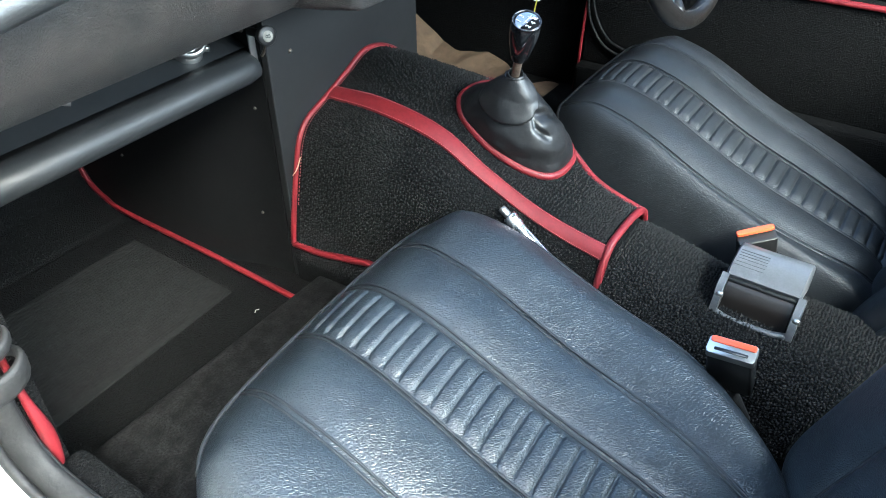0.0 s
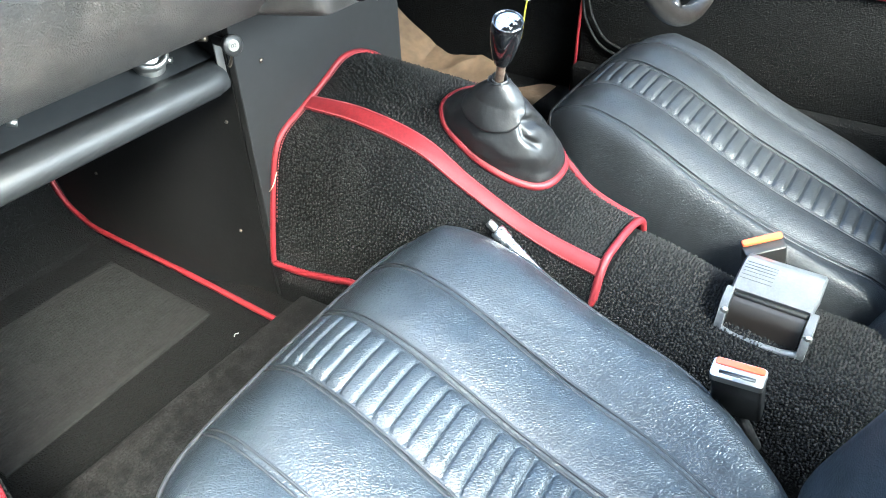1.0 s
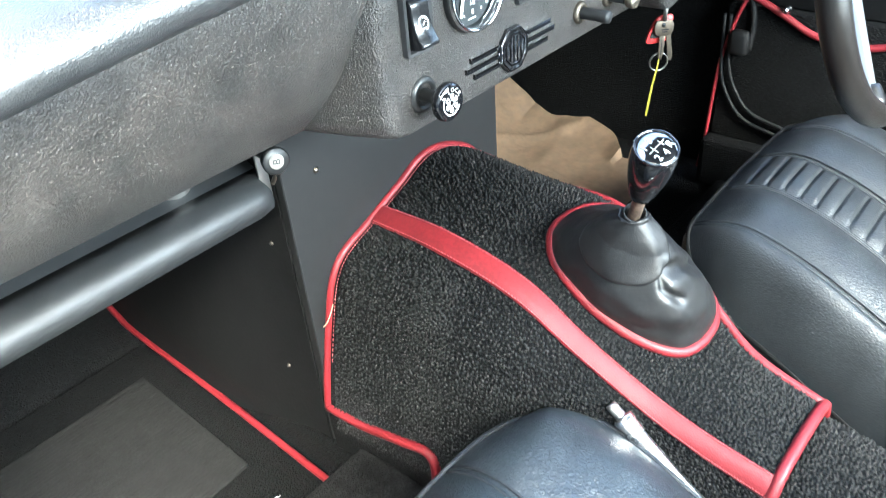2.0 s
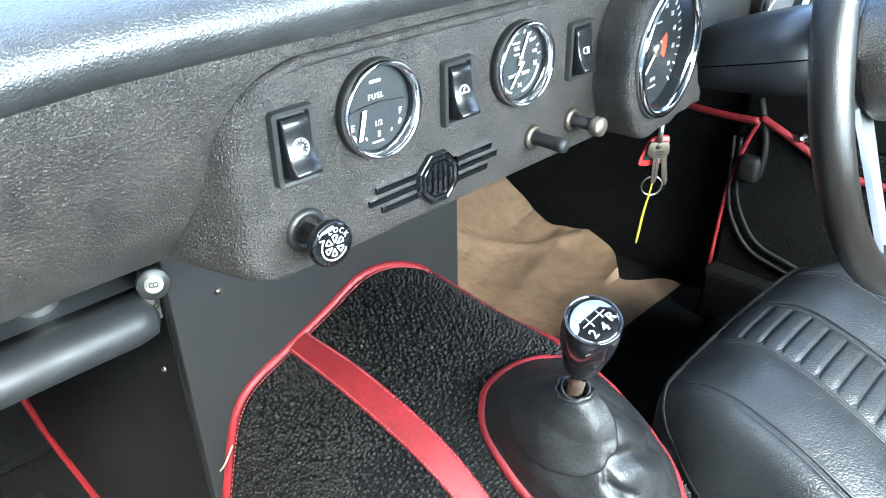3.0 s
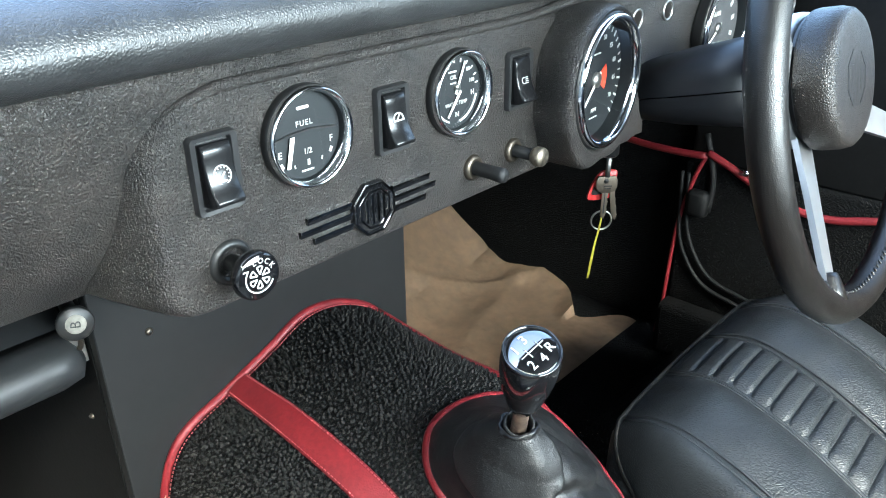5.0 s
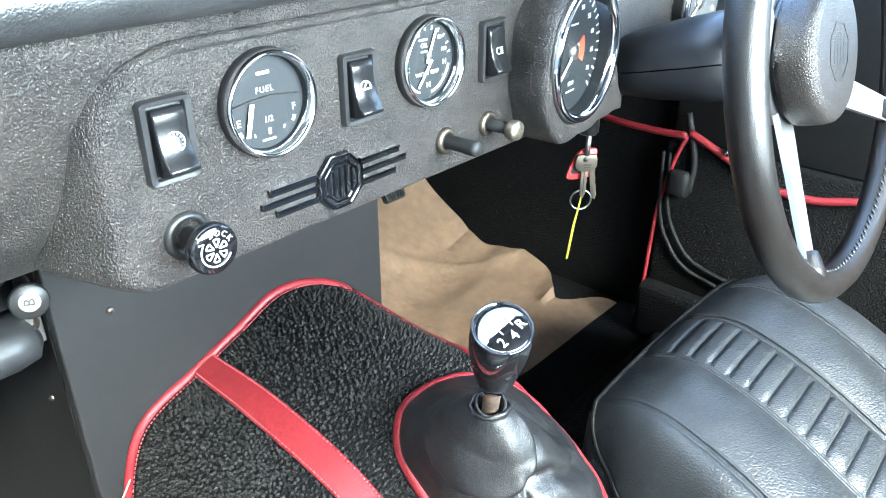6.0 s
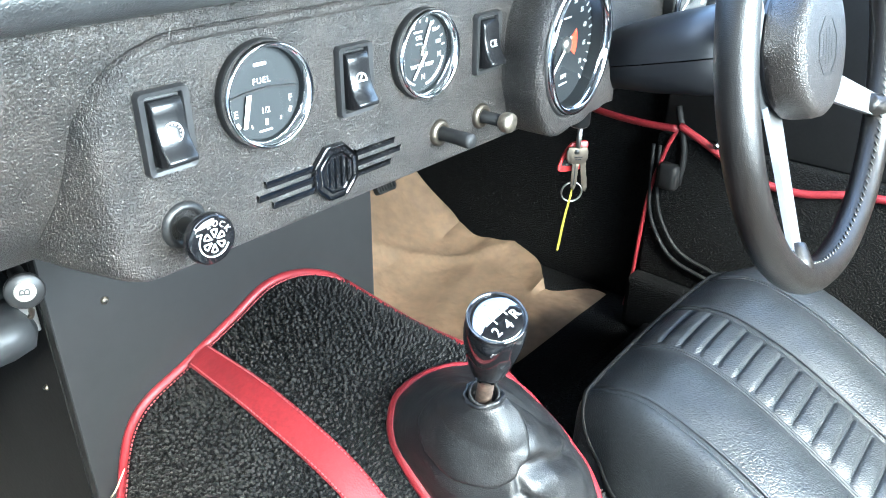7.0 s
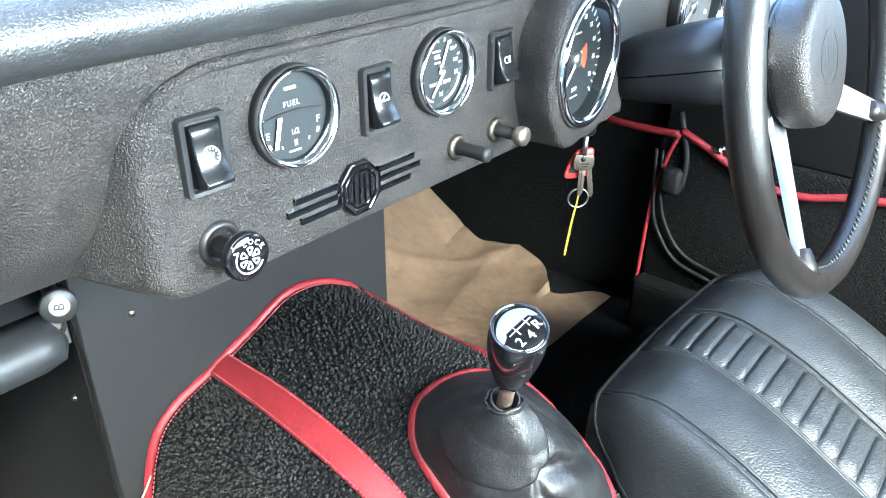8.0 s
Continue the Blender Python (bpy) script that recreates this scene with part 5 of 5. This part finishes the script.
# ---- seats ----
SEAT_X, HALF, Y0, Y1 = -0.312, 0.275, -0.067, -0.617
SEAMS = (-0.52, -0.173, 0.173, 0.52)
LEAN = -0.094
CREST = ((0.0, 0.216), (0.08, 0.2175), (0.25, 0.2125), (0.5, 0.1796), (0.75, 0.1597), (1.0, 0.1403))


def seat_xy(u, v):
    """Plan of the cushion; u from -1 to 1 across, v from 0 (front) to 1 (rear)."""
    b = 2 * v - 1
    k = 0.13
    x = u * (1 - k * abs(b) ** 7 * u * u) * max(0.62, 1 - 0.05 * v - 2.4 * max(0, v - 0.6) ** 2)
    y = b * (1 - k * abs(u) ** 7 * b * b) + (0.045 * u * u if b < 0 else 0) * b * b
    return SEAT_X + HALF * x + LEAN * v, (Y0 + Y1) / 2 + (Y1 - Y0) / 2 * y


def seam_u(s, v):
    """The outer seams draw together towards the rear."""
    return s * (1 - 0.10 * v) if abs(s) > 0.4 else s


def crest(v):
    """Height of the cushion's middle, drawn smoothly through CREST."""
    for i in range(5):
        (v0, z0), (v1, z1) = CREST[i], CREST[i + 1]
        if v <= v1 or i == 4:
            s0 = (z1 - CREST[i - 1][1]) / (v1 - CREST[i - 1][0]) if i else (z1 - z0) / (v1 - v0)
            s1 = (CREST[i + 2][1] - z0) / (CREST[i + 2][0] - v0) if i < 4 else (z1 - z0) / (v1 - v0)
            h, t = v1 - v0, (v - v0) / (v1 - v0)
            return (1 + 2 * t) * (1 - t) ** 2 * z0 + t * (1 - t) ** 2 * h * s0 + t * t * (3 - 2 * t) * z1 + t * t * (t - 1) * h * s1


def seat_z(u, v):
    z = crest(v)
    # puffs between the seams
    lim = [-1.0] + [seam_u(s, v) for s in SEAMS] + [1.0]
    for a, b in zip(lim, lim[1:]):
        if a <= u <= b:
            w = (u - a) / (b - a)
            z += (0.012 if abs(a + b) > 0.5 else 0.004) * math.sin(math.pi * w) ** 0.6 * min(1, v * 9) * min(1, (1 - v) * 9)
    e = max(abs(u), abs(2 * v - 1))
    if u < -0.52:
        z -= 0.012 * ((-u - 0.52) / 0.48) ** 1.7
    return z - 0.031 * max(0, (e - 0.70) / 0.30) ** 2.2


def seat_p(u, v, h=0.0):
    x, y = seat_xy(u, v)
    return Vector((x, y, seat_z(u, v) + h))


seat = thing("passenger_seat", (SEAT_X, -0.32, 0.0), "black grained vinyl seat with a fluted centre band and piped edges", "car seat", "front seats")
NU, NV = 64, 56
us = sorted(set([-1 + 2 * k / NU for k in range(NU + 1)] + list(SEAMS)))
part("cushion_top", loft_bm([[seat_p(u, v / NV) for u in us] for v in range(NV + 1)]), M_SEAT, seat)
per = [(-1 + 2 * k / 30, 0) for k in range(30)] + [(1, k / 30) for k in range(30)] + [(1 - 2 * k / 30, 1) for k in range(30)] + [(-1, 1 - k / 30) for k in range(30)]
edge = [seat_p(u, v) for u, v in per]
cen = Vector((SEAT_X, (Y0 + Y1) / 2, 0))
rows = []
for f, z, grow in ((0, 0, 0.0), (0.12, 0, 0.006), (0.40, 0, 0.002), (0.8, 0, -0.018), (1.0, 0, -0.035)):
    rows.append([Vector((p.x, p.y, p.z + (0.045 - p.z) * f)) + Vector((p.x - cen.x, p.y - cen.y, 0)).normalized() * grow for p in edge])
part("cushion_side", loft_bm(rows, close_u=True), M_SEAT, seat)
part("piping", tube_bm([p + Vector((p.x - cen.x, p.y - cen.y, 0)).normalized() * 0.0022 for p in edge], 0.0025, 8, closed=True), M_SEAT_SEAM, seat, "black vinyl piping")
for s in SEAMS:
    for off in (-0.0135, 0.0135) if abs(s) > 0.4 else (-0.010, 0.012):
        part("seam", tube_bm([seat_p(seam_u(s, 0.005 + 0.99 * k / 50) + off, 0.005 + 0.99 * k / 50, 0.0002) for k in range(51)], 0.0016, 6), M_SEAT_SEAM, seat)
NR = 26
for k in range(NR):
    v0, v1 = 0.012 + 0.95 * k / NR, 0.012 + 0.95 * (k + 0.93) / NR
    rows = []
    for i in range(9):
        t = i / 8
        h = 0.0036 * math.sin(math.pi * t) ** 0.22
        rows.append([seat_p(-0.159 + 0.318 * j / 10, v0 + (v1 - v0) * t, -0.002 + (h + 0.002) * (1 if 0 < j < 10 else 0.15)) for j in range(11)])
    part("flute", loft_bm(rows), M_SEAT, seat)
part("seat_frame", box_bm((SEAT_X - 0.19, -0.54, 0.022), (SEAT_X + 0.19, -0.11, 0.06), 0.01), M_BLACK, seat)

# backrest: a padded slab that leans back
LEAN_B = radians(18)
BU = Vector((0, -math.sin(LEAN_B), math.cos(LEAN_B)))
BN = Vector((0, math.cos(LEAN_B), math.sin(LEAN_B)))
BO = Vector((SEAT_X + LEAN * 0.9, -0.575, 0.085))


def back_p(u, v, h=0.0):
    b = 2 * v - 1
    x = u * (1 - 0.12 * abs(b) ** 7 * u * u)
    y = b * (1 - 0.12 * abs(u) ** 7 * b * b)
    d = 0.022 * abs(u) ** 2.5
    lim = (-1.0,) + SEAMS + (1.0,)
    for a, c in zip(lim, lim[1:]):
        if a <= u <= c:
            w = (u - a) / (c - a)
            d += 0.010 * math.sin(math.pi * w) ** 0.6 * min(1, v * 9) * min(1, (1 - v) * 9)
    e = max(abs(u), abs(b))
    d -= 0.02 * max(0, (e - 0.85) / 0.15) ** 2
    return BO + Vector((1, 0, 0)) * x * 0.232 + BU * (0.24 + 0.24 * y) + BN * (d + h)


part("backrest_front", loft_bm([[back_p(u, v / 40) for u in us] for v in range(41)]), M_SEAT, seat)
edge = [back_p(u, v) for u, v in per]
cenb = BO + BU * 0.24
rows = []
for f, grow in ((0, 0.0), (0.02, 0.006), (0.06, 0.006), (0.09, -0.004), (0.1, -0.03)):
    rows.append([p - BN * f + (p - cenb - BN * (p - cenb).dot(BN)).normalized() * grow for p in edge])
part("backrest_side", loft_bm(rows, close_u=True, cap=False), M_SEAT, seat)
part("backrest_shell", loft_bm([rows[-1], [cenb - BN * 0.11 + (p - cenb) * 0.02 for p in rows[-1]]], close_u=True), M_BLACK, seat)
part("backrest_piping", tube_bm([p + (p - cenb - BN * (p - cenb).dot(BN)).normalized() * 0.002 for p in edge], 0.0038, 8, closed=True), M_SEAT_SEAM, seat, "black vinyl piping")
for s in SEAMS:
    part("seam", tube_bm([back_p(s, 0.005 + 0.99 * k / 40, 0.0006) for k in range(41)], 0.0026, 6), M_SEAT_SEAM, seat)
for k in range(20):
    v0, v1 = 0.03 + 0.92 * k / 20, 0.03 + 0.92 * (k + 0.93) / 20
    part("flute", loft_bm([[back_p(-0.188 + 0.376 * j / 8, v0 + (v1 - v0) * i / 8, -0.002 + (0.0055 * math.sin(math.pi * i / 8) ** 0.7 + 0.002) * (1 if 0 < j < 8 else 0.15)) for j in range(9)] for i in range(9)]), M_SEAT, seat)
driver = copy_thing(seat, pose(0.373, -0.302, 0.0, 7.4, 0, 0.5))
seat.matrix_basis = pose(SEAT_X, -0.32, 0, 0, 0, 3.7)
driver.name = "driver_seat"
# a darker vinyl copy paints the driver's seat shade, and its cushion falls off more steeply at both sides
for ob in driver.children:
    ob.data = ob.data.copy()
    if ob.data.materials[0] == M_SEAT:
        ob.data.materials[0] = M_SEAT_SHADED
    if ob.name.split(".")[0] == "piping":
        ob.data.materials[0] = M_PANEL_DARK
    if ob.name.split(".")[0] in ("cushion_top", "cushion_side", "piping"):
        for vert in ob.data.vertices:
            p = vert.co
            mid = SEAT_X + LEAN * (Y0 - p.y) / (Y0 - Y1)
            u = (p.x - mid) / HALF
            low = min(1.0, max(0.0, (p.z - 0.045) / 0.10))
            if u < -0.52:
                k = min(1.1, (-u - 0.52) / 0.48)
                p.x, p.z = mid + HALF * (-0.52 - 0.48 * k * 0.30), p.z - 0.052 * k ** 1.7 * low
            elif u > 0.52:
                k = min(1.1, (u - 0.52) / 0.48)
                p.x, p.z = mid + HALF * (0.52 + 0.48 * k * 0.80), p.z - 0.030 * k ** 1.7 * low
tagged(driver, "black grained vinyl driver's seat with fluted centre band, creased")

# ---- seat belt reel and buckles ----
reel = thing("seat_belt_reel", (0.04, -0.47, 0.16), "seat belt reel with grey ribbed cover on the tunnel", "seat belt reel")
prof = [(0.084, 0.150), (0.086, 0.178), (0.078, 0.192), (0.060, 0.197), (0.035, 0.195), (0.016, 0.189), (0.008, 0.182), (0.010, 0.176), (0.030, 0.174), (0.080, 0.150)]
sharp(part("cover", loft_bm([[(x + dx, y, z + dz) for x, z in prof] for y, dx, dz in ((-0.522, 0, -0.004), (-0.519, -0.001, 0), (-0.421, -0.001, 0), (-0.418, 0, -0.004))], close_u=True, cap=True), M_GREYPL, reel, "grey ribbed plastic cover"), 50)
# the cover's grooves are black bars, their shade put in as colour
for k in range(7):
    x = 0.0150 + k * 0.0060
    z = float(np.interp(x, (0.008, 0.016, 0.035, 0.060), (0.182, 0.189, 0.195, 0.197)))
    part("rib", box_bm((x, -0.464, z - 0.003), (x + 0.0014, -0.423, z + 0.0007), 0.0003, 1), M_BLACK, reel, "black bar painting a groove's shade on the cover")
part("lower_rim", tube_bm(spline([(-0.020, -0.420, 0.134), (-0.022, -0.445, 0.130), (-0.022, -0.495, 0.130), (-0.020, -0.520, 0.134)], 4), 0.0045, 8), M_GREYPL, reel, "grey plastic lower rim")
# solid black strip in place of the shaded gap below the cover
part("gap", box_bm((0.004, -0.5185, 0.170), (0.030, -0.4215, 0.1765), 0.002), M_MATTE, reel, "black strip painting the shade under the cover")
prof = [(0.080, 0.140), (0.080, 0.176), (0.014, 0.178), (-0.002, 0.168), (-0.008, 0.150), (-0.012, 0.128), (0.0, 0.120)]
sharp(part("spool_case", loft_bm([[(x, y, z) for x, z in prof] for y in (-0.516, -0.424)], close_u=True, cap=True), M_SMOKE, reel, "dark smoked side"), 40)
for y in (-0.418, -0.524):
    sharp(part("side_plate", loft_bm([[(x, yy, z) for x, z in ((0.03, 0.160), (0.008, 0.182), (-0.010, 0.172), (-0.024, 0.140), (-0.020, 0.120), (-0.004, 0.118), (0.02, 0.14))] for yy in (y - 0.005, y + 0.005)], close_u=True, cap=True), M_GREYPL, reel, "grey plastic side bracket"), 40)
    part("bolt", lathe_bm([(0.006, 0), (0.006, 0.004), (0.0, 0.005)], Matrix.Translation((-0.012, y - 0.002, 0.158)) @ LEFT @ pose(0, 0, 0), 6), M_STEEL, reel)

for ob in reel.children:
    ob.data.transform(Matrix.Translation((0.040, -0.470, 0.150)) @ Matrix.Diagonal((0.88, 0.86, 0.90, 1)) @ Matrix.Translation((-0.040, 0.470, -0.150)))


def buckle(base, up, side, label, chrome=True):
    z = Vector(up).normalized()
    x = Vector(side)
    x = (x - z * x.dot(z)).normalized()
    y = z.cross(x)
    m = Matrix.Translation(base) @ Matrix(((x.x, y.x, z.x, 0), (x.y, y.y, z.y, 0), (x.z, y.z, z.z, 0), (0, 0, 0, 1)))
    b = thing("seat_belt_buckle", base, label, "seat belt buckle", "seat belt buckles")
    part("case", prism_bm(rounded(0.050, 0.022, 0.004), m, -0.060, 0.0, 0.001), M_BLACK, b)
    if chrome:
        sharp(part("frame", prism_bm(rounded(0.052, 0.024, 0.004), m, -0.004, 0.005, 0.001), M_STEEL, b, "chrome buckle frame"))
        part("slot", prism_bm(rounded(0.036, 0.004, 0.001, 3, 0, -0.005), m, 0.004, 0.0056), M_BLACK, b)
    sharp(part("button", prism_bm(rounded(0.049, 0.0085, 0.003, 4, 0, 0.0072), m, 0.002, 0.0065, 0.0015), M_ORANGE, b, "orange release button"))
    part("stalk", tube_bm([m @ Vector((0, 0, -0.058)), m @ Vector((0.004, 0, -0.085)), m @ Vector((0.02, 0, -0.13))], [0.010, 0.008, 0.007], 8), M_RUBBER, b)


buckle((-0.118, -0.474, 0.176), (-0.25, 0.10, 1), (0.05, -1, 0.05), "black seat belt buckle with chrome frame and orange button")
buckle((0.124, -0.432, 0.168), (-0.30, 0.1, 0.95), (0.57, -0.82, 0.25), "black seat belt buckle with orange button lying on the seat edge", False)

# ---- driver's side ----
door = thing("driver_door", (0.70, -0.3, 0.2), "closed driver's door with black carpet lining and red piping", "car door")
part("lining", box_bm((0.690, -0.93, 0.088), (0.715, 0.095, 0.315), 0.004), M_CARPET, door)
part("upper_panel", box_bm((0.705, -0.93, 0.315), (0.74, 0.095, 0.60), 0.004), M_PANEL_DARK, door)
part("top_piping", tube_bm(spline([(0.685, 0.062, 0.335), (0.685, 0.030, 0.322), (0.685, -0.002, 0.307), (0.685, -0.045, 0.288), (0.685, -0.112, 0.283), (0.685, -0.21, 0.303), (0.685, -0.45, 0.309), (0.686, -0.93, 0.309)], 6), 0.0055, 8), M_RED, door, "red vinyl piping")
part("stud", lathe_bm([(0.0065, 0.0), (0.0065, 0.003), (0.0040, 0.0055), (0.0040, 0.012), (0.0, 0.013)], Matrix.Translation((0.684, 0.002, 0.322)) @ LEFT, 14), M_CHROME, door, "chrome stud")
slab("sill", (0.66, -0.95, 0.0), (0.74, 0.10, 0.090), M_CARPET, "black carpeted sill below the driver's door", "sill", 0.01)
for dy, dz, nm in ((0.0, 0.0, "dark rubber seal round the driver's door"), (-0.010, 0.014, "dark rubber lip round the driver's door")):
    part("trim", tube_bm(spline([(0.682, -0.32 + dy, 0.030 + dz), (0.682, -0.20 + dy, 0.058 + dz), (0.682, -0.09 + dy, 0.093 + dz), (0.682, -0.021 + dy, 0.116 + dz), (0.682, 0.035 + dy, 0.130 + dz), (0.682, 0.066 + dy, 0.158 + dz), (0.683, 0.088 + dy, 0.205 + dz), (0.684, 0.096 + dy, 0.30)], 6), 0.0030, 8), M_PANEL_DARK, kind="structure")["label"] = nm
part("trim", tube_bm(spline([(0.688, 0.108, 0.020), (0.686, 0.101, 0.075), (0.685, 0.094, 0.21), (0.684, 0.078, 0.29), (0.684, 0.063, 0.333)], 6), 0.0032, 8), M_RED, kind="structure")["label"] = "red vinyl piping down the driver's door post"
part("trim", tube_bm(spline([(0.684, 0.064, 0.330), (0.690, 0.11, 0.325), (0.706, 0.18, 0.320), (0.734, 0.27, 0.318)], 6), 0.0055, 8), M_RED, kind="structure")["label"] = "red vinyl piping along the driver's kick panel"
part("hinge_case", box_bm((0.668, 0.048, 0.240), (0.690, 0.080, 0.280), 0.008), M_PANEL_DARK, door, "dark rubber hinge cover")
part("door_check", tube_bm(spline([(0.69, 0.07, 0.36), (0.685, 0.05, 0.30), (0.682, 0.05, 0.25)], 5), 0.005, 8), M_PANEL_DARK, door)

# kraft paper over the driver's footwell floor
paper = thing("kraft_paper", (0.45, 0.3, 0.0), "creased brown kraft paper laid over the driver's footwell", "paper")


def paper_z(x, y):
    fold = 0.475 + 0.05 * (x - 0.45)
    z = 0.004 if y < fold else 0.004 + (y - fold) * 0.92
    z += 0.014 * math.exp(-((y - fold) / 0.035) ** 2)
    n = max(0, noise.noise(Vector((x * 6, y * 6, 0.3)))) * 0.010 + noise.noise(Vector((x * 15, y * 12, 2.3))) * 0.002
    # long soft creases where the sheet had been folded, and one ridge that runs to the edge
    c = 0.010 * math.exp(-abs(x * 0.75 + y - 0.905) / 0.022) + 0.006 * math.exp(-abs(x - 0.9 * y - 0.03) / 0.03) + 0.005 * math.exp(-abs(x * 0.3 - y + 0.19) / 0.02)
    return z + n + c


rows = []
for i in range(61):
    y = 0.158 + i / 60 * 0.52
    xr = 0.722 - 0.058 * math.exp(-((y - 0.238) / 0.036) ** 2) + 0.006 * math.sin(y * 40)
    xl = 0.205
    rows.append([(xl + (xr - xl) * j / 60, y, paper_z(xl + (xr - xl) * j / 60, y) + 0.016 * max(0, j / 60 - 0.90) / 0.10 * (1 if y > 0.25 else 0)) for j in range(61)])
sharp(part("sheet", loft_bm(rows), M_KRAFT, paper), 30)

for x, y, z in ((0.50, 0.47, 0.205), (0.585, 0.45, 0.235)):
    pd = thing("pedal", (x, y, z), "pedal with ribbed brown-black rubber pad", "pedal", "pedals")
    m = pose(x, y, z, 62, 0, 0)
    sharp(part("pad", prism_bm(rounded(0.042, 0.060, 0.006), m, -0.008, 0.003, 0.001), M_RUBBER, pd))
    for k in range(6):
        part("pad_rib", prism_bm(rounded(0.0035, 0.052, 0.001, 2, -0.0155 + 0.0062 * k, 0), m, 0.002, 0.0048), M_RUBBER, pd)
    part("arm", tube_bm([m @ Vector((0, 0.01, -0.006)), m @ Vector((0, 0.07, -0.02)), m @ Vector((0, 0.20, -0.02))], 0.007, 8), M_BLACK, pd)

# ---- small litter ----
st = thing("straw", (-0.128, 0.166, 0.20), "pale dry straw caught at the tunnel edge", "straw")
part("blade", tube_bm(spline([(-0.130, 0.166, 0.188), (-0.128, 0.160, 0.197), (-0.124, 0.158, 0.205), (-0.116, 0.160, 0.214)], 5), [0.0007] * 15 + [0.0003], 5), M_STRAW, st)
lint = thing("lint", (-0.237, 0.171, 0.0), "white scrap of lint on the carpet", "lint")
part("fibre", tube_bm(spline([(-0.242, 0.170, 0.002), (-0.238, 0.172, 0.003), (-0.235, 0.170, 0.003), (-0.233, 0.171, 0.002)], 5), 0.0007, 5), M_WHITE, lint)

# ---- carpet pile: short tufts over the tunnel cover and the rear tunnel ----
def pile(name, places, normals, size, mat, parent, rng):
    n = len(places)
    p, nn = np.array(places), np.array(normals)
    ref = np.tile(np.array([0.0, 1.0, 0.13]), (n, 1))
    t = np.cross(nn, ref)
    t /= np.linalg.norm(t, axis=1)[:, None]
    b = np.cross(nn, t)
    ang = rng.uniform(-0.5, 0.5, n)[:, None]
    t, b = t * np.cos(ang) + b * np.sin(ang), b * np.cos(ang) - t * np.sin(ang)
    w = size * rng.uniform(0.42, 0.62, n)[:, None]
    h = size * rng.uniform(0.4, 0.95, n)[:, None]
    tip = p + nn * h + t * (rng.normal(0, 0.25, n)[:, None] * size) + b * (rng.normal(0, 0.25, n)[:, None] * size)
    verts = np.stack([p + t * w - nn * 0.001, p + b * w * 0.8 - nn * 0.001, p - t * w - nn * 0.001, p - b * w * 0.8 - nn * 0.001, tip + t * w * 0.35, tip - t * w * 0.35], 1).reshape(-1, 3)
    base = (np.arange(n) * 6)[:, None]
    faces = np.concatenate([base + np.array(f) for f in ((0, 1, 4, 4), (1, 2, 5, 4), (2, 3, 5, 5), (3, 0, 4, 5))], 0)
    tris = [tuple(f[:3]) if f[2] == f[3] else tuple(f) for f in faces.tolist()]
    me = bpy.data.meshes.new(name)
    me.from_pydata(verts.tolist(), [], tris)
    me.materials.append(mat)
    me.polygons.foreach_set("use_smooth", [True] * len(me.polygons))
    ob = new(name, me)
    if parent:
        ob.parent = parent
        ob.matrix_parent_inverse = to_world(parent).inverted()
    return tagged(ob, kind="stuff")


def skin_pile(name, fn, ns, nv, s0, s1, v0, v1, pitch, mat, parent, seed):
    """Tufts in rows over a skin given as fn(s, v)."""
    rng = np.random.default_rng(seed)
    grid = np.array([[fn(s0 + (s1 - s0) * i / ns, v0 + (v1 - v0) * j / nv) for i in range(ns + 1)] for j in range(nv + 1)])
    places, normals = [], []
    for j in range(nv):
        for i in range(ns):
            a, b, c, d = grid[j, i], grid[j, i + 1], grid[j + 1, i], grid[j + 1, i + 1]
            nrm = np.cross(b - a, c - a)
            area = np.linalg.norm(nrm)
            nrm = nrm / max(area, 1e-9)
            if nrm @ np.array([(a[0] - 0.03) * 4, 0, 1.0]) < 0:
                nrm = -nrm
            na, nb = max(1, round(np.linalg.norm(b - a) / pitch)), max(1, round(np.linalg.norm(c - a) / pitch))
            for q in range(nb):
                for r in range(na):
                    fu, fv = (r + 0.5 + 0.5 * (q % 2) + rng.normal(0, 0.22)) / na, (q + 0.5 + rng.normal(0, 0.18)) / nb
                    places.append(a + (b - a) * fu + (c - a) * fv + (d - b - c + a) * fu * fv)
                    normals.append(nrm)
    return pile(name, places, normals, pitch, mat, parent, rng)


skin_pile("carpet_nap", lambda s, v: np.array(tunnel(s, v)), 80, 60, 0.6, 9.0, 0.10, 5.95, 0.0040, M_PILE, cover, 3)


def rear_skin(s, v):
    y = -0.29 - 0.34 * v
    x, z = cat_list([a for a, b in REAR], s), cat_list([b for a, b in REAR], s)
    dz = np.interp(-y, (0.25, 0.33, 0.42, 0.60, 0.95), (0.0, -0.012, -0.034, -0.045, -0.045))
    return np.array((x * (1 + 0.25 * max(0, -y - 0.4)), y, z + dz))


tagged(skin_pile("carpet_nap", rear_skin, 40, 30, 0.8, 9.2, 0.0, 1.0, 0.0044, M_PILE, None, 5), "short black carpet pile on the rear tunnel", "carpet", kind="stuff")
